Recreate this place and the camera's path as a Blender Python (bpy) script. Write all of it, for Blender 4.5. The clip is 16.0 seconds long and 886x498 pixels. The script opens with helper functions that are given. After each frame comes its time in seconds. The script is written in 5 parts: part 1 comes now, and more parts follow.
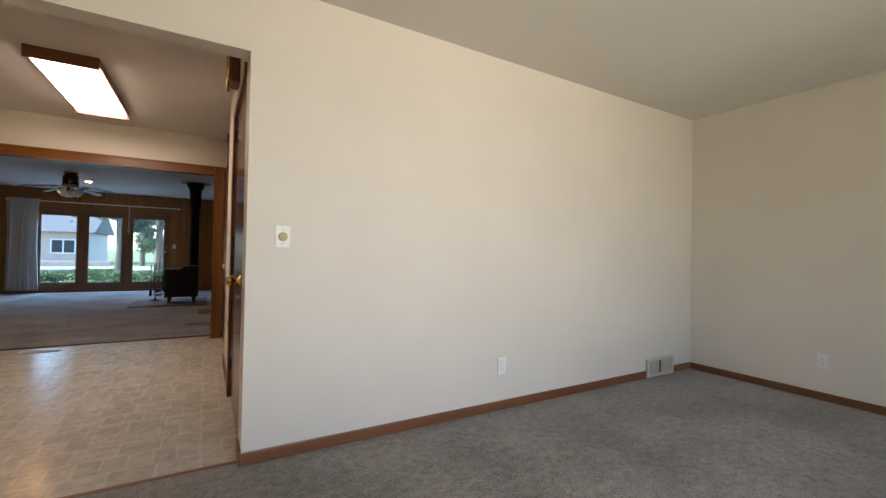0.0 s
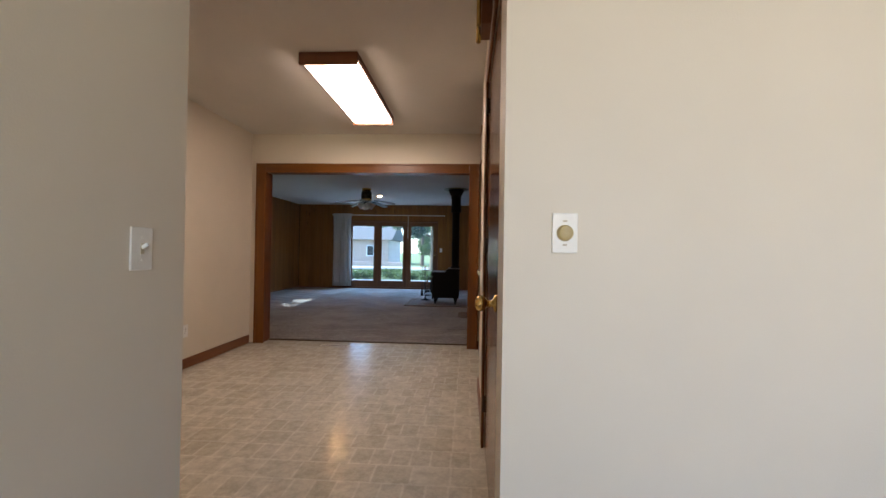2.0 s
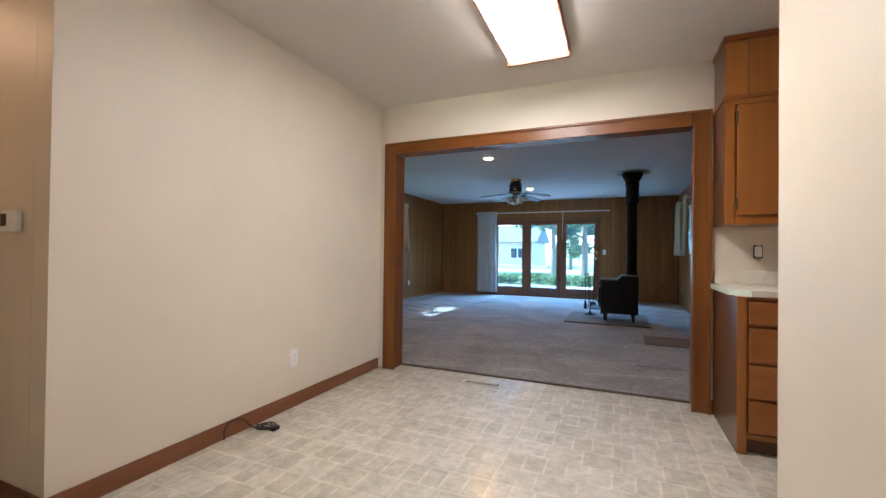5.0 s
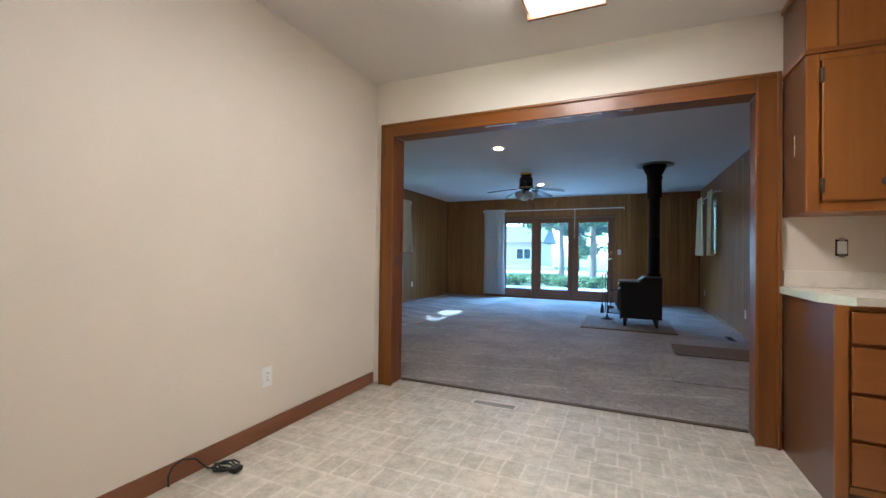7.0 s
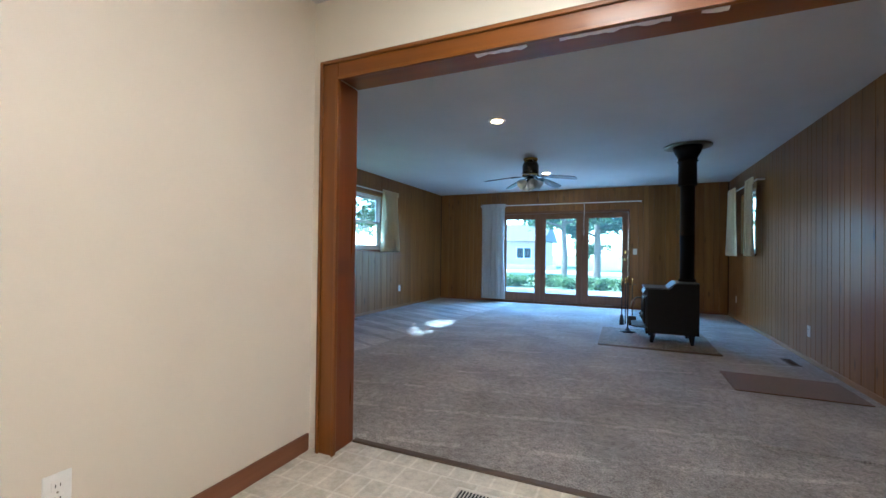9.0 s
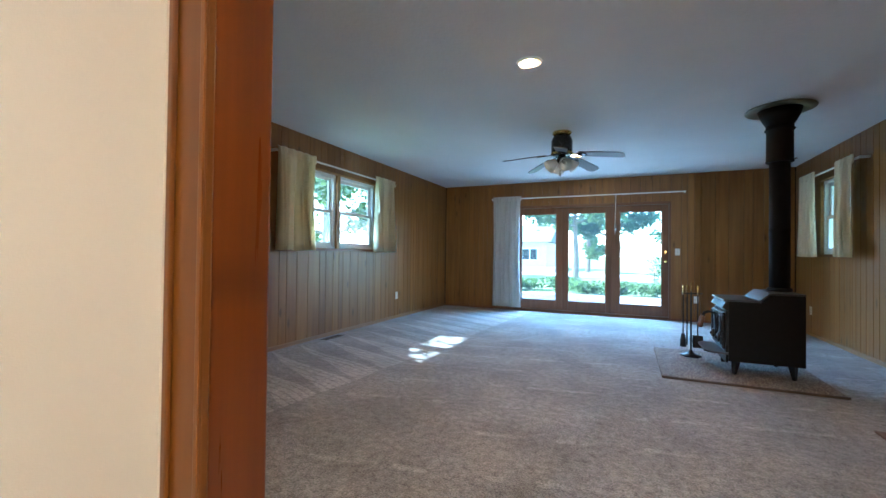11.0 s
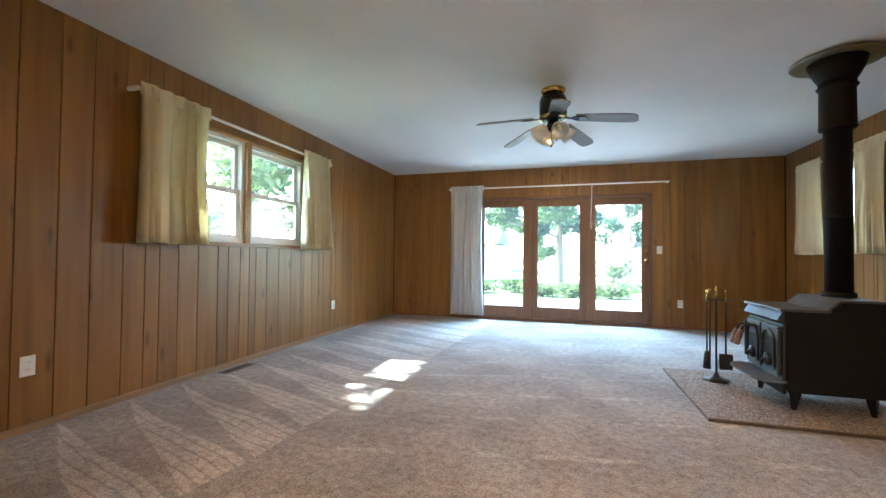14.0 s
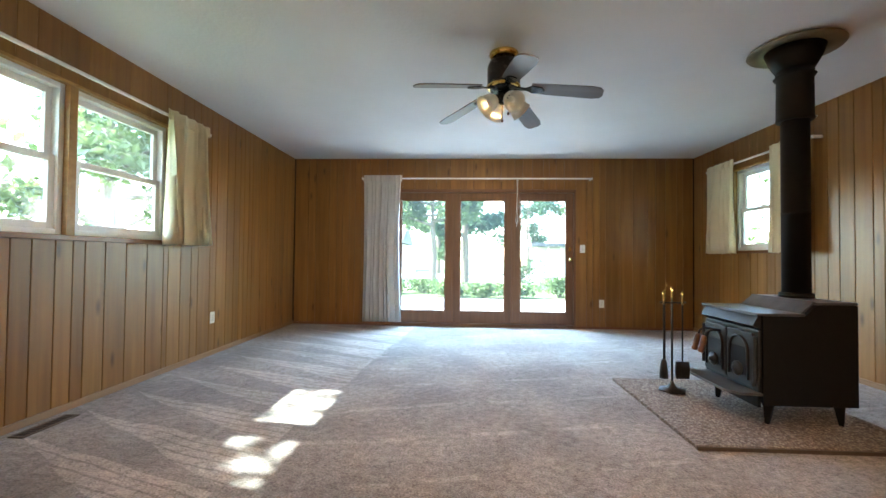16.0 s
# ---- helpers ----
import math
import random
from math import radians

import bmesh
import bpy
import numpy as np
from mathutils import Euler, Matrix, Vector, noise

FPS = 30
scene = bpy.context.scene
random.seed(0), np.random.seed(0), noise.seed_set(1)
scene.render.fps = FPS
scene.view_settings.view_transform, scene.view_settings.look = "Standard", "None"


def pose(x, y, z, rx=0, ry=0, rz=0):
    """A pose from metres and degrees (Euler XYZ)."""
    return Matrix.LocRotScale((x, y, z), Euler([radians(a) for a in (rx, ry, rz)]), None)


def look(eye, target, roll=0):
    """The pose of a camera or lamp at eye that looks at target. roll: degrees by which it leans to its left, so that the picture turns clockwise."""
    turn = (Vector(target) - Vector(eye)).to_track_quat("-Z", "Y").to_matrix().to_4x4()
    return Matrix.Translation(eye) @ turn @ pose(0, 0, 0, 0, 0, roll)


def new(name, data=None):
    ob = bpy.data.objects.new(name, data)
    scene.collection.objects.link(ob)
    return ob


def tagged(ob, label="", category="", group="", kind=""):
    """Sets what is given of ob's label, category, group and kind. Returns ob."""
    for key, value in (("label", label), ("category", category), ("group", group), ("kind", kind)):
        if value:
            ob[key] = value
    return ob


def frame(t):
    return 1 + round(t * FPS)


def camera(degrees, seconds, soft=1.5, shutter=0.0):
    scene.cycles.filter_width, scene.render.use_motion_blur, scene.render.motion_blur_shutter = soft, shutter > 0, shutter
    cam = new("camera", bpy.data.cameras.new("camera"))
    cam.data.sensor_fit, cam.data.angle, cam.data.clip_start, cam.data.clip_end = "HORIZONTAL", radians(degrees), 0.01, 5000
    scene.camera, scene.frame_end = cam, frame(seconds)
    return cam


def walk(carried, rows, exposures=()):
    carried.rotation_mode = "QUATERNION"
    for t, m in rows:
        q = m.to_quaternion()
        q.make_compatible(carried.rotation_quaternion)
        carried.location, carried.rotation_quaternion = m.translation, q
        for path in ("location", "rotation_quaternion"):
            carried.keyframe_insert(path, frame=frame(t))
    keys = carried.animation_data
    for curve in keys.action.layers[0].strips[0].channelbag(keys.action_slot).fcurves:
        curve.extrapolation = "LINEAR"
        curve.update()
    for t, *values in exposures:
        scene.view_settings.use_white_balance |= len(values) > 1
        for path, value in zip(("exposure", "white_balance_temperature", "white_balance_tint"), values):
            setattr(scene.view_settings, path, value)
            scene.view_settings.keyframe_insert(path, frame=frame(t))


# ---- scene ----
cam = camera(94.4, 16.0)
PATH = [
    (0, (1.323, 0.469, 1.068), (2.326, 2.199, 1.095), 1.1),
    (0.5, (1.352, 0.653, 1.068), (2.068, 2.521, 1.09), 1.0),
    (1, (1.366, 0.936, 1.079), (1.784, 2.892, 1.1), 1.1),
    (1.5, (1.389, 1.23, 1.084), (1.52, 3.226, 1.1), 1.1),
    (2, (1.398, 1.55, 1.085), (1.276, 3.546, 1.101), 0.9),
    (2.5, (1.328, 1.857, 1.083), (0.997, 3.829, 1.093), 0.6),
    (3, (1.243, 2.147, 1.08), (0.748, 4.085, 1.095), 0.4),
    (3.5, (1.13, 2.412, 1.083), (0.516, 4.315, 1.096), 0.5),
    (4, (1.047, 2.601, 1.082), (0.34, 4.472, 1.096), 0.6),
    (6.5, (0.775, 3.235, 1.06), (-0.034, 5.064, 1.082), 0.7),
    (7, (0.724, 3.365, 1.051), (-0.085, 5.193, 1.075), 0.7),
    (7.5, (0.691, 3.574, 1.045), (-0.119, 5.403, 1.067), 0.7),
    (8, (0.626, 3.83, 1.053), (-0.183, 5.659, 1.074), 0.6),
    (8.5, (0.52, 4.142, 1.064), (-0.286, 5.972, 1.083), 0.6),
    (9, (0.42, 4.446, 1.074), (-0.388, 6.275, 1.092), 0.7),
    (11.5, (-0.284, 5.858, 1.048), (-1.105, 7.681, 1.076), 0.7),
    (12, (-0.41, 6.077, 1.037), (-1.221, 7.905, 1.069), 0.7),
    (12.5, (-0.522, 6.239, 1.026), (-1.306, 8.079, 1.061), 0.7),
    (13, (-0.622, 6.387, 1.026), (-1.35, 8.25, 1.062), 0.7),
    (13.5, (-0.676, 6.547, 1.005), (-1.331, 8.436, 1.043), 0.7),
    (14, (-0.722, 6.737, 1.002), (-1.29, 8.655, 1.042), 0.6),
    (14.5, (-0.793, 6.921, 0.998), (-1.263, 8.864, 1.037), 0.6),
    (15, (-0.892, 7.117, 0.985), (-1.255, 9.083, 1.028), 0.6),
    (15.5, (-1.001, 7.289, 0.983), (-1.234, 9.275, 1.025), 0.7),
    (16, (-1.096, 7.444, 0.994), (-1.193, 9.441, 1.036), 0.6),
]
EXPOSURES = [(0, 2.75, 6150, 14), (1, 2.65, 6050, 14), (2, 2.78, 6050, 15), (3, 3.15, 6150, 17), (3.5, 3.6, 5650, 13), (4, 3.75, 5300, 9), (7, 3.8, 4850, 4), (9, 3.97, 4800, 2), (11.5, 4.55, 5500, 2), (12.5, 4.85, 6300, 4), (14, 4.88, 6800, 8), (16, 4.75, 7200, 11)]
walk(cam, [(t, look(eye, target, roll)) for t, eye, target, roll in PATH], EXPOSURES)

# ---- world, sun, large lights ----
SUN_EL, SUN_AZ = 42.0, 277.0          # degrees; azimuth clockwise from +y
world = bpy.data.worlds.new("sky")
scene.world = world
world.use_nodes = True
wn = world.node_tree.nodes
sky = wn.new("ShaderNodeTexSky")
sky.sky_type, sky.sun_disc = "NISHITA", False
sky.sun_elevation, sky.sun_rotation = radians(SUN_EL), radians(SUN_AZ)
world.node_tree.links.new(sky.outputs[0], wn["Background"].inputs[0])
wn["Background"].inputs[1].default_value = 0.15
sun_dir = Vector((math.sin(radians(SUN_AZ)) * math.cos(radians(SUN_EL)), math.cos(radians(SUN_AZ)) * math.cos(radians(SUN_EL)), math.sin(radians(SUN_EL))))
sun = new("sun", bpy.data.lights.new("sun", "SUN"))
sun.data.energy, sun.data.angle, sun.data.color = 2.3, radians(0.9), (1, 0.94, 0.84)
sun.matrix_world = look(sun_dir * 50, (0, 0, 0))


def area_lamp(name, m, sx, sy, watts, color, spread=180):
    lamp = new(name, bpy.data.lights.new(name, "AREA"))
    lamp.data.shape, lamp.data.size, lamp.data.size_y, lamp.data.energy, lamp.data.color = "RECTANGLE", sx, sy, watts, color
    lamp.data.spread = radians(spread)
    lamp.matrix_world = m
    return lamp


# daylight that falls through the dining room's window behind the walker
area_lamp("dining_window_lawn_light", pose(2.7, -2.53, 1.05, 114, 0, 0), 2.1, 0.9, 6.4, (1.0, 0.85, 0.58), 84)
area_lamp("dining_window_sky_light", pose(2.7, -2.53, 1.75, 72, 0, 0), 2.1, 0.6, 2.4, (0.50, 0.69, 1.0), 80)
# added lamp outside, out of view: boosts skylight through the glazed doors onto the carpet
area_lamp("patio_sky_fill", pose(-0.8, 14.75, 2.75, -50, 0, 0), 3.0, 1.1, 46, (0.54, 0.76, 1.0))

FIXTURE = 2.5      # kitchen ceiling light
BULB = 36.0        # small lamp bulbs


# ---- materials ----
def mat(name, rough=0.6, metal=0.0, spec=0.5):
    m = bpy.data.materials.new(name)
    m.use_nodes = True
    p = m.node_tree.nodes["Principled BSDF"]
    p.inputs["Roughness"].default_value, p.inputs["Metallic"].default_value = rough, metal
    p.inputs["Specular IOR Level"].default_value = spec
    return m, m.node_tree.nodes, m.node_tree.links, p


def coords(n, l, scale=(1, 1, 1), jitter=False):
    tc, mp = n.new("ShaderNodeTexCoord"), n.new("ShaderNodeMapping")
    mp.inputs["Scale"].default_value = scale
    if jitter:
        oi, add = n.new("ShaderNodeObjectInfo"), n.new("ShaderNodeVectorMath")
        sc = n.new("ShaderNodeVectorMath")
        sc.operation = "SCALE"
        sc.inputs[0].default_value = (13.7, 7.3, 9.1)
        l.new(oi.outputs["Random"], sc.inputs["Scale"])
        l.new(tc.outputs["Object"], add.inputs[0])
        l.new(sc.outputs[0], add.inputs[1])
        l.new(add.outputs[0], mp.inputs[0])
    else:
        l.new(tc.outputs["Object"], mp.inputs[0])
    return mp.outputs[0]


def noise_tex(n, l, vec, scale, detail=4.0, rough=0.55):
    t = n.new("ShaderNodeTexNoise")
    t.inputs["Scale"].default_value, t.inputs["Detail"].default_value, t.inputs["Roughness"].default_value = scale, detail, rough
    l.new(vec, t.inputs["Vector"])
    return t.outputs["Fac"]


def ramp(n, l, fac, stops):
    r = n.new("ShaderNodeValToRGB")
    e = r.color_ramp.elements
    while len(e) < len(stops):
        e.new(0.5)
    for el, (at, c) in zip(e, stops):
        el.position, el.color = at, (*c, 1) if len(c) == 3 else c
    l.new(fac, r.inputs[0])
    return r.outputs[0]


def mixc(n, l, fac, a, b, blend="MIX"):
    m = n.new("ShaderNodeMix")
    m.data_type, m.blend_type = "RGBA", blend
    for socket, v in ((m.inputs[0], fac), (m.inputs[6], a), (m.inputs[7], b)):
        if isinstance(v, (int, float)):
            socket.default_value = v
        elif isinstance(v, tuple):
            socket.default_value = (*v, 1)
        else:
            l.new(v, socket)
    return m.outputs[2]


def math_node(n, l, op, *vals):
    m = n.new("ShaderNodeMath")
    m.operation = op
    for i, v in enumerate(vals):
        if isinstance(v, (int, float)):
            m.inputs[i].default_value = v
        else:
            l.new(v, m.inputs[i])
    return m.outputs[0]


def bump(n, l, p, height, strength, dist=0.01):
    b = n.new("ShaderNodeBump")
    b.inputs["Strength"].default_value, b.inputs["Distance"].default_value = strength, dist
    l.new(height, b.inputs["Height"])
    l.new(b.outputs[0], p.inputs["Normal"])


def grey(f):
    return (f, f, f)


def paint(name, color, rough=0.6, grain=220.0, strength=0.12, blotch=0.04):
    m, n, l, p = mat(name, rough)
    v = coords(n, l)
    c = ramp(n, l, noise_tex(n, l, v, 1.3, 3), [(0.3, tuple(x * (1 - blotch) for x in color)), (0.7, tuple(min(1, x * (1 + blotch)) for x in color))])
    l.new(c, p.inputs["Base Color"])
    bump(n, l, p, noise_tex(n, l, v, grain, 2), strength, 0.004)
    return m


def wood(name, dark, mid, light, rough=0.35, axis="Z", fine=1.0, knots=0.0, coat=0.0, relief=True, spec=0.5):
    m, n, l, p = mat(name, rough, 0.0, spec)
    k = {"X": (1.2, 26, 26), "Y": (26, 1.2, 26), "Z": (26, 26, 1.2)}[axis]
    v = coords(n, l, tuple(x * fine for x in k), True)
    c = ramp(n, l, noise_tex(n, l, v, 1.0, 5, 0.6), [(0.28, dark), (0.5, mid), (0.74, light)])
    v2 = coords(n, l, tuple(max(1.0, x * 0.12) for x in k), True)
    c = mixc(n, l, 0.35, c, ramp(n, l, noise_tex(n, l, v2, 0.8, 3), [(0.3, dark), (0.7, light)]))
    if knots:
        kv = coords(n, l, (2.6, 2.6, 0.8) if axis == "Z" else (0.8, 2.6, 2.6), True)
        ks, kc = n.new("ShaderNodeSeparateXYZ"), n.new("ShaderNodeCombineXYZ")
        l.new(kv, ks.inputs[0])
        l.new(ks.outputs[0], kc.inputs[0])
        l.new(ks.outputs[2], kc.inputs[1])
        vo = n.new("ShaderNodeTexVoronoi")
        vo.voronoi_dimensions = "2D"
        vo.inputs["Scale"].default_value = 1.0
        l.new(kc.outputs[0], vo.inputs["Vector"])
        kf = ramp(n, l, vo.outputs["Distance"], [(0.015, grey(1)), (0.06, grey(0))])
        c = mixc(n, l, math_node(n, l, "MULTIPLY", kf, knots), c, tuple(x * 0.35 for x in dark))
    oi = n.new("ShaderNodeObjectInfo")
    tone = math_node(n, l, "ADD", math_node(n, l, "MULTIPLY", oi.outputs["Random"], 0.24), 0.88)
    sc = n.new("ShaderNodeVectorMath")
    sc.operation = "SCALE"
    l.new(c, sc.inputs[0])
    l.new(tone, sc.inputs["Scale"])
    l.new(sc.outputs[0], p.inputs["Base Color"])
    g = noise_tex(n, l, v, 2.0, 4)
    r = math_node(n, l, "ADD", math_node(n, l, "MULTIPLY", g, 0.18), rough - 0.08)
    if relief:
        l.new(r, p.inputs["Roughness"])
    p.inputs["Coat Weight"].default_value, p.inputs["Coat Roughness"].default_value = coat, 0.12
    if relief:
        bump(n, l, p, g, 0.02, 0.002)
    return m


def plain(name, color, rough=0.5, metal=0.0, var=0.12, scale=40.0, spec=0.5):
    m, n, l, p = mat(name, rough, metal, spec)
    v = coords(n, l, jitter=True)
    f = noise_tex(n, l, v, scale, 4)
    l.new(ramp(n, l, f, [(0.3, tuple(x * (1 - var) for x in color)), (0.7, tuple(min(1, x * (1 + var)) for x in color))]), p.inputs["Base Color"])
    l.new(math_node(n, l, "ADD", math_node(n, l, "MULTIPLY", f, 0.2), max(0.02, rough - 0.1)), p.inputs["Roughness"])
    bump(n, l, p, f, 0.06, 0.002)
    return m


def glow(name, color, strength):
    m = bpy.data.materials.new(name)
    m.use_nodes = True
    p = m.node_tree.nodes["Principled BSDF"]
    p.inputs["Base Color"].default_value = (0.8, 0.8, 0.8, 1)
    p.inputs["Emission Color"].default_value = (*color, 1)
    p.inputs["Emission Strength"].default_value = strength
    return m


def carpet(name, dark, light, strokes):
    m, n, l, p = mat(name, 0.95, 0, 0.1)
    v = coords(n, l)
    tuft = noise_tex(n, l, v, 95, 3, 0.7)
    clump = noise_tex(n, l, v, 22, 4, 0.65)
    patch = noise_tex(n, l, v, 1.6, 4, 0.6)
    f = math_node(n, l, "ADD", math_node(n, l, "MULTIPLY", tuft, 0.62), math_node(n, l, "MULTIPLY", clump, 0.38))
    c = ramp(n, l, f, [(0.36, dark), (0.64, light)])
    c = mixc(n, l, 1.0, c, ramp(n, l, patch, [(0.36, grey(0.70)), (0.62, grey(1.08))]), "MULTIPLY")
    if strokes:
        # nap left by a vacuum cleaner: fan-shaped strokes along one side, long faint ones elsewhere
        sep = n.new("ShaderNodeSeparateXYZ")
        warp = n.new("ShaderNodeMix")
        warp.data_type, warp.blend_type = "RGBA", "LINEAR_LIGHT"
        warp.inputs[0].default_value = 0.05
        wt = n.new("ShaderNodeTexNoise")
        wt.inputs["Scale"].default_value = 1.7
        l.new(v, wt.inputs["Vector"])
        l.new(v, warp.inputs[6])
        l.new(wt.outputs["Color"], warp.inputs[7])
        l.new(warp.outputs[2], sep.inputs[0])
        x, y = sep.outputs[0], sep.outputs[1]
        edge = math_node(n, l, "ADD", math_node(n, l, "MULTIPLY", y, 0.09), -2.96)
        side = math_node(n, l, "SUBTRACT", edge, x)
        left = math_node(n, l, "GREATER_THAN", side, 0.0)
        slope = math_node(n, l, "ADD", y, math_node(n, l, "MULTIPLY", x, 0.32))
        saw = math_node(n, l, "FRACT", math_node(n, l, "MULTIPLY", slope, 2.6))
        taper = math_node(n, l, "MULTIPLY", side, 0.62)
        tooth = math_node(n, l, "GREATER_THAN", math_node(n, l, "SUBTRACT", saw, taper), 0.12)
        ridge = math_node(n, l, "MULTIPLY", tooth, math_node(n, l, "LESS_THAN", math_node(n, l, "FRACT", math_node(n, l, "MULTIPLY", slope, 15.6)), 0.2))
        s_left = math_node(n, l, "ADD", math_node(n, l, "SUBTRACT", math_node(n, l, "MULTIPLY", tooth, 0.46), math_node(n, l, "MULTIPLY", ridge, 0.44)), 0.90)
        saw2 = math_node(n, l, "FRACT", math_node(n, l, "MULTIPLY", math_node(n, l, "SUBTRACT", y, math_node(n, l, "MULTIPLY", x, 0.22)), 2.1))
        line = math_node(n, l, "LESS_THAN", saw2, 0.1)
        rough_line = math_node(n, l, "MULTIPLY", line, math_node(n, l, "GREATER_THAN", noise_tex(n, l, v, 3.0, 3), 0.5))
        s_right = math_node(n, l, "ADD", math_node(n, l, "MULTIPLY", rough_line, 0.27), 0.88)
        shade = math_node(n, l, "ADD", math_node(n, l, "MULTIPLY", left, s_left), math_node(n, l, "MULTIPLY", math_node(n, l, "SUBTRACT", 1.0, left), s_right))
        sc = n.new("ShaderNodeVectorMath")
        sc.operation = "SCALE"
        l.new(c, sc.inputs[0])
        l.new(shade, sc.inputs["Scale"])
        c = sc.outputs[0]
    l.new(c, p.inputs["Base Color"])
    p.inputs["Sheen Weight"].default_value = 0.25
    bump(n, l, p, f, 0.9, 0.012)
    return m


def vinyl(name):
    m, n, l, p = mat(name, 0.3, 0, 0.5)
    v = coords(n, l)
    b = n.new("ShaderNodeTexBrick")
    b.offset, b.offset_frequency, b.squash, b.squash_frequency = 0.33, 2, 0.55, 2
    for k, val in (("Scale", 1.0), ("Mortar Size", 0.010), ("Mortar Smooth", 1.0), ("Brick Width", 0.19), ("Row Height", 0.165), ("Bias", -0.1)):
        b.inputs[k].default_value = val
    b.inputs["Color1"].default_value = (0.555, 0.52, 0.435, 1)
    b.inputs["Color2"].default_value = (0.65, 0.615, 0.53, 1)
    b.inputs["Mortar"].default_value = (0.70, 0.665, 0.58, 1)
    l.new(v, b.inputs["Vector"])
    c = mixc(n, l, 0.6, b.outputs["Color"], ramp(n, l, noise_tex(n, l, v, 12, 7, 0.78), [(0.38, grey(0.66)), (0.60, grey(1.12))]), "MULTIPLY")
    c = mixc(n, l, 0.5, c, ramp(n, l, noise_tex(n, l, v, 2.2, 4), [(0.3, (0.86, 0.84, 0.78)), (0.7, grey(1.0))]), "MULTIPLY")
    l.new(c, p.inputs["Base Color"])
    f = noise_tex(n, l, v, 60, 3)
    l.new(math_node(n, l, "ADD", math_node(n, l, "MULTIPLY", f, 0.18), 0.12), p.inputs["Roughness"])
    bump(n, l, p, math_node(n, l, "SUBTRACT", f, math_node(n, l, "MULTIPLY", b.outputs["Fac"], 0.5)), 0.12, 0.003)
    return m


def glass_mat(name, haze_amount):
    m = bpy.data.materials.new(name)
    m.use_nodes = True
    n, l = m.node_tree.nodes, m.node_tree.links
    n.remove(n["Principled BSDF"])
    tr, gl, mx, lw = n.new("ShaderNodeBsdfTransparent"), n.new("ShaderNodeBsdfGlossy"), n.new("ShaderNodeMixShader"), n.new("ShaderNodeLayerWeight")
    # blue tint put into the glass to cool the daylight
    tr.inputs[0].default_value = (0.82, 0.93, 1.0, 1)
    gl.inputs["Roughness"].default_value = 0.02
    gloss = math_node(n, l, "ADD", math_node(n, l, "MULTIPLY", math_node(n, l, "POWER", lw.outputs["Facing"], 5.0), 0.5), 0.03)
    l.new(gloss, mx.inputs[0])
    # translucent veil imitates the pale haze of light on the panes
    haze, veil = n.new("ShaderNodeBsdfTranslucent"), n.new("ShaderNodeMixShader")
    haze.inputs[0].default_value = (0.8, 0.9, 0.95, 1)
    veil.inputs[0].default_value = haze_amount
    l.new(tr.outputs[0], veil.inputs[1])
    l.new(haze.outputs[0], veil.inputs[2])
    l.new(veil.outputs[0], mx.inputs[1])
    l.new(gl.outputs[0], mx.inputs[2])
    l.new(mx.outputs[0], n["Material Output"].inputs[0])
    return m


def cloth(name, color, through_light=0.35):
    m, n, l, p = mat(name, 0.9, 0, 0.1)
    v = coords(n, l)
    wv = noise_tex(n, l, v, 300, 2)
    l.new(ramp(n, l, noise_tex(n, l, v, 6, 3), [(0.3, tuple(x * 0.93 for x in color)), (0.7, color)]), p.inputs["Base Color"])
    bump(n, l, p, wv, 0.2, 0.002)
    t, mx = n.new("ShaderNodeBsdfTranslucent"), n.new("ShaderNodeMixShader")
    t.inputs[0].default_value = (*color, 1)
    mx.inputs[0].default_value = through_light
    l.new(p.outputs[0], mx.inputs[1])
    l.new(t.outputs[0], mx.inputs[2])
    l.new(mx.outputs[0], n["Material Output"].inputs[0])
    return m


def leaf_mat(name, a, b):
    m, n, l, p = mat(name, 0.55, 0, 0.3)
    g = n.new("ShaderNodeNewGeometry")
    c = ramp(n, l, g.outputs["Random Per Island"], [(0.0, a), (1.0, b)])
    l.new(c, p.inputs["Base Color"])
    t, mx = n.new("ShaderNodeBsdfTranslucent"), n.new("ShaderNodeMixShader")
    l.new(c, t.inputs[0])
    mx.inputs[0].default_value = 0.4
    l.new(p.outputs[0], mx.inputs[1])
    l.new(t.outputs[0], mx.inputs[2])
    l.new(mx.outputs[0], n["Material Output"].inputs[0])
    return m


def grass_mat():
    m, n, l, p = mat("lawn_grass", 0.9, 0, 0.15)
    v = coords(n, l)
    f = math_node(n, l, "ADD", math_node(n, l, "MULTIPLY", noise_tex(n, l, v, 0.35, 4), 0.6), math_node(n, l, "MULTIPLY", noise_tex(n, l, v, 14, 4), 0.4))
    l.new(ramp(n, l, f, [(0.35, (0.10, 0.14, 0.055)), (0.55, (0.17, 0.21, 0.09)), (0.72, (0.27, 0.28, 0.15))]), p.inputs["Base Color"])
    bump(n, l, p, noise_tex(n, l, v, 40, 3), 0.8, 0.04)
    return m


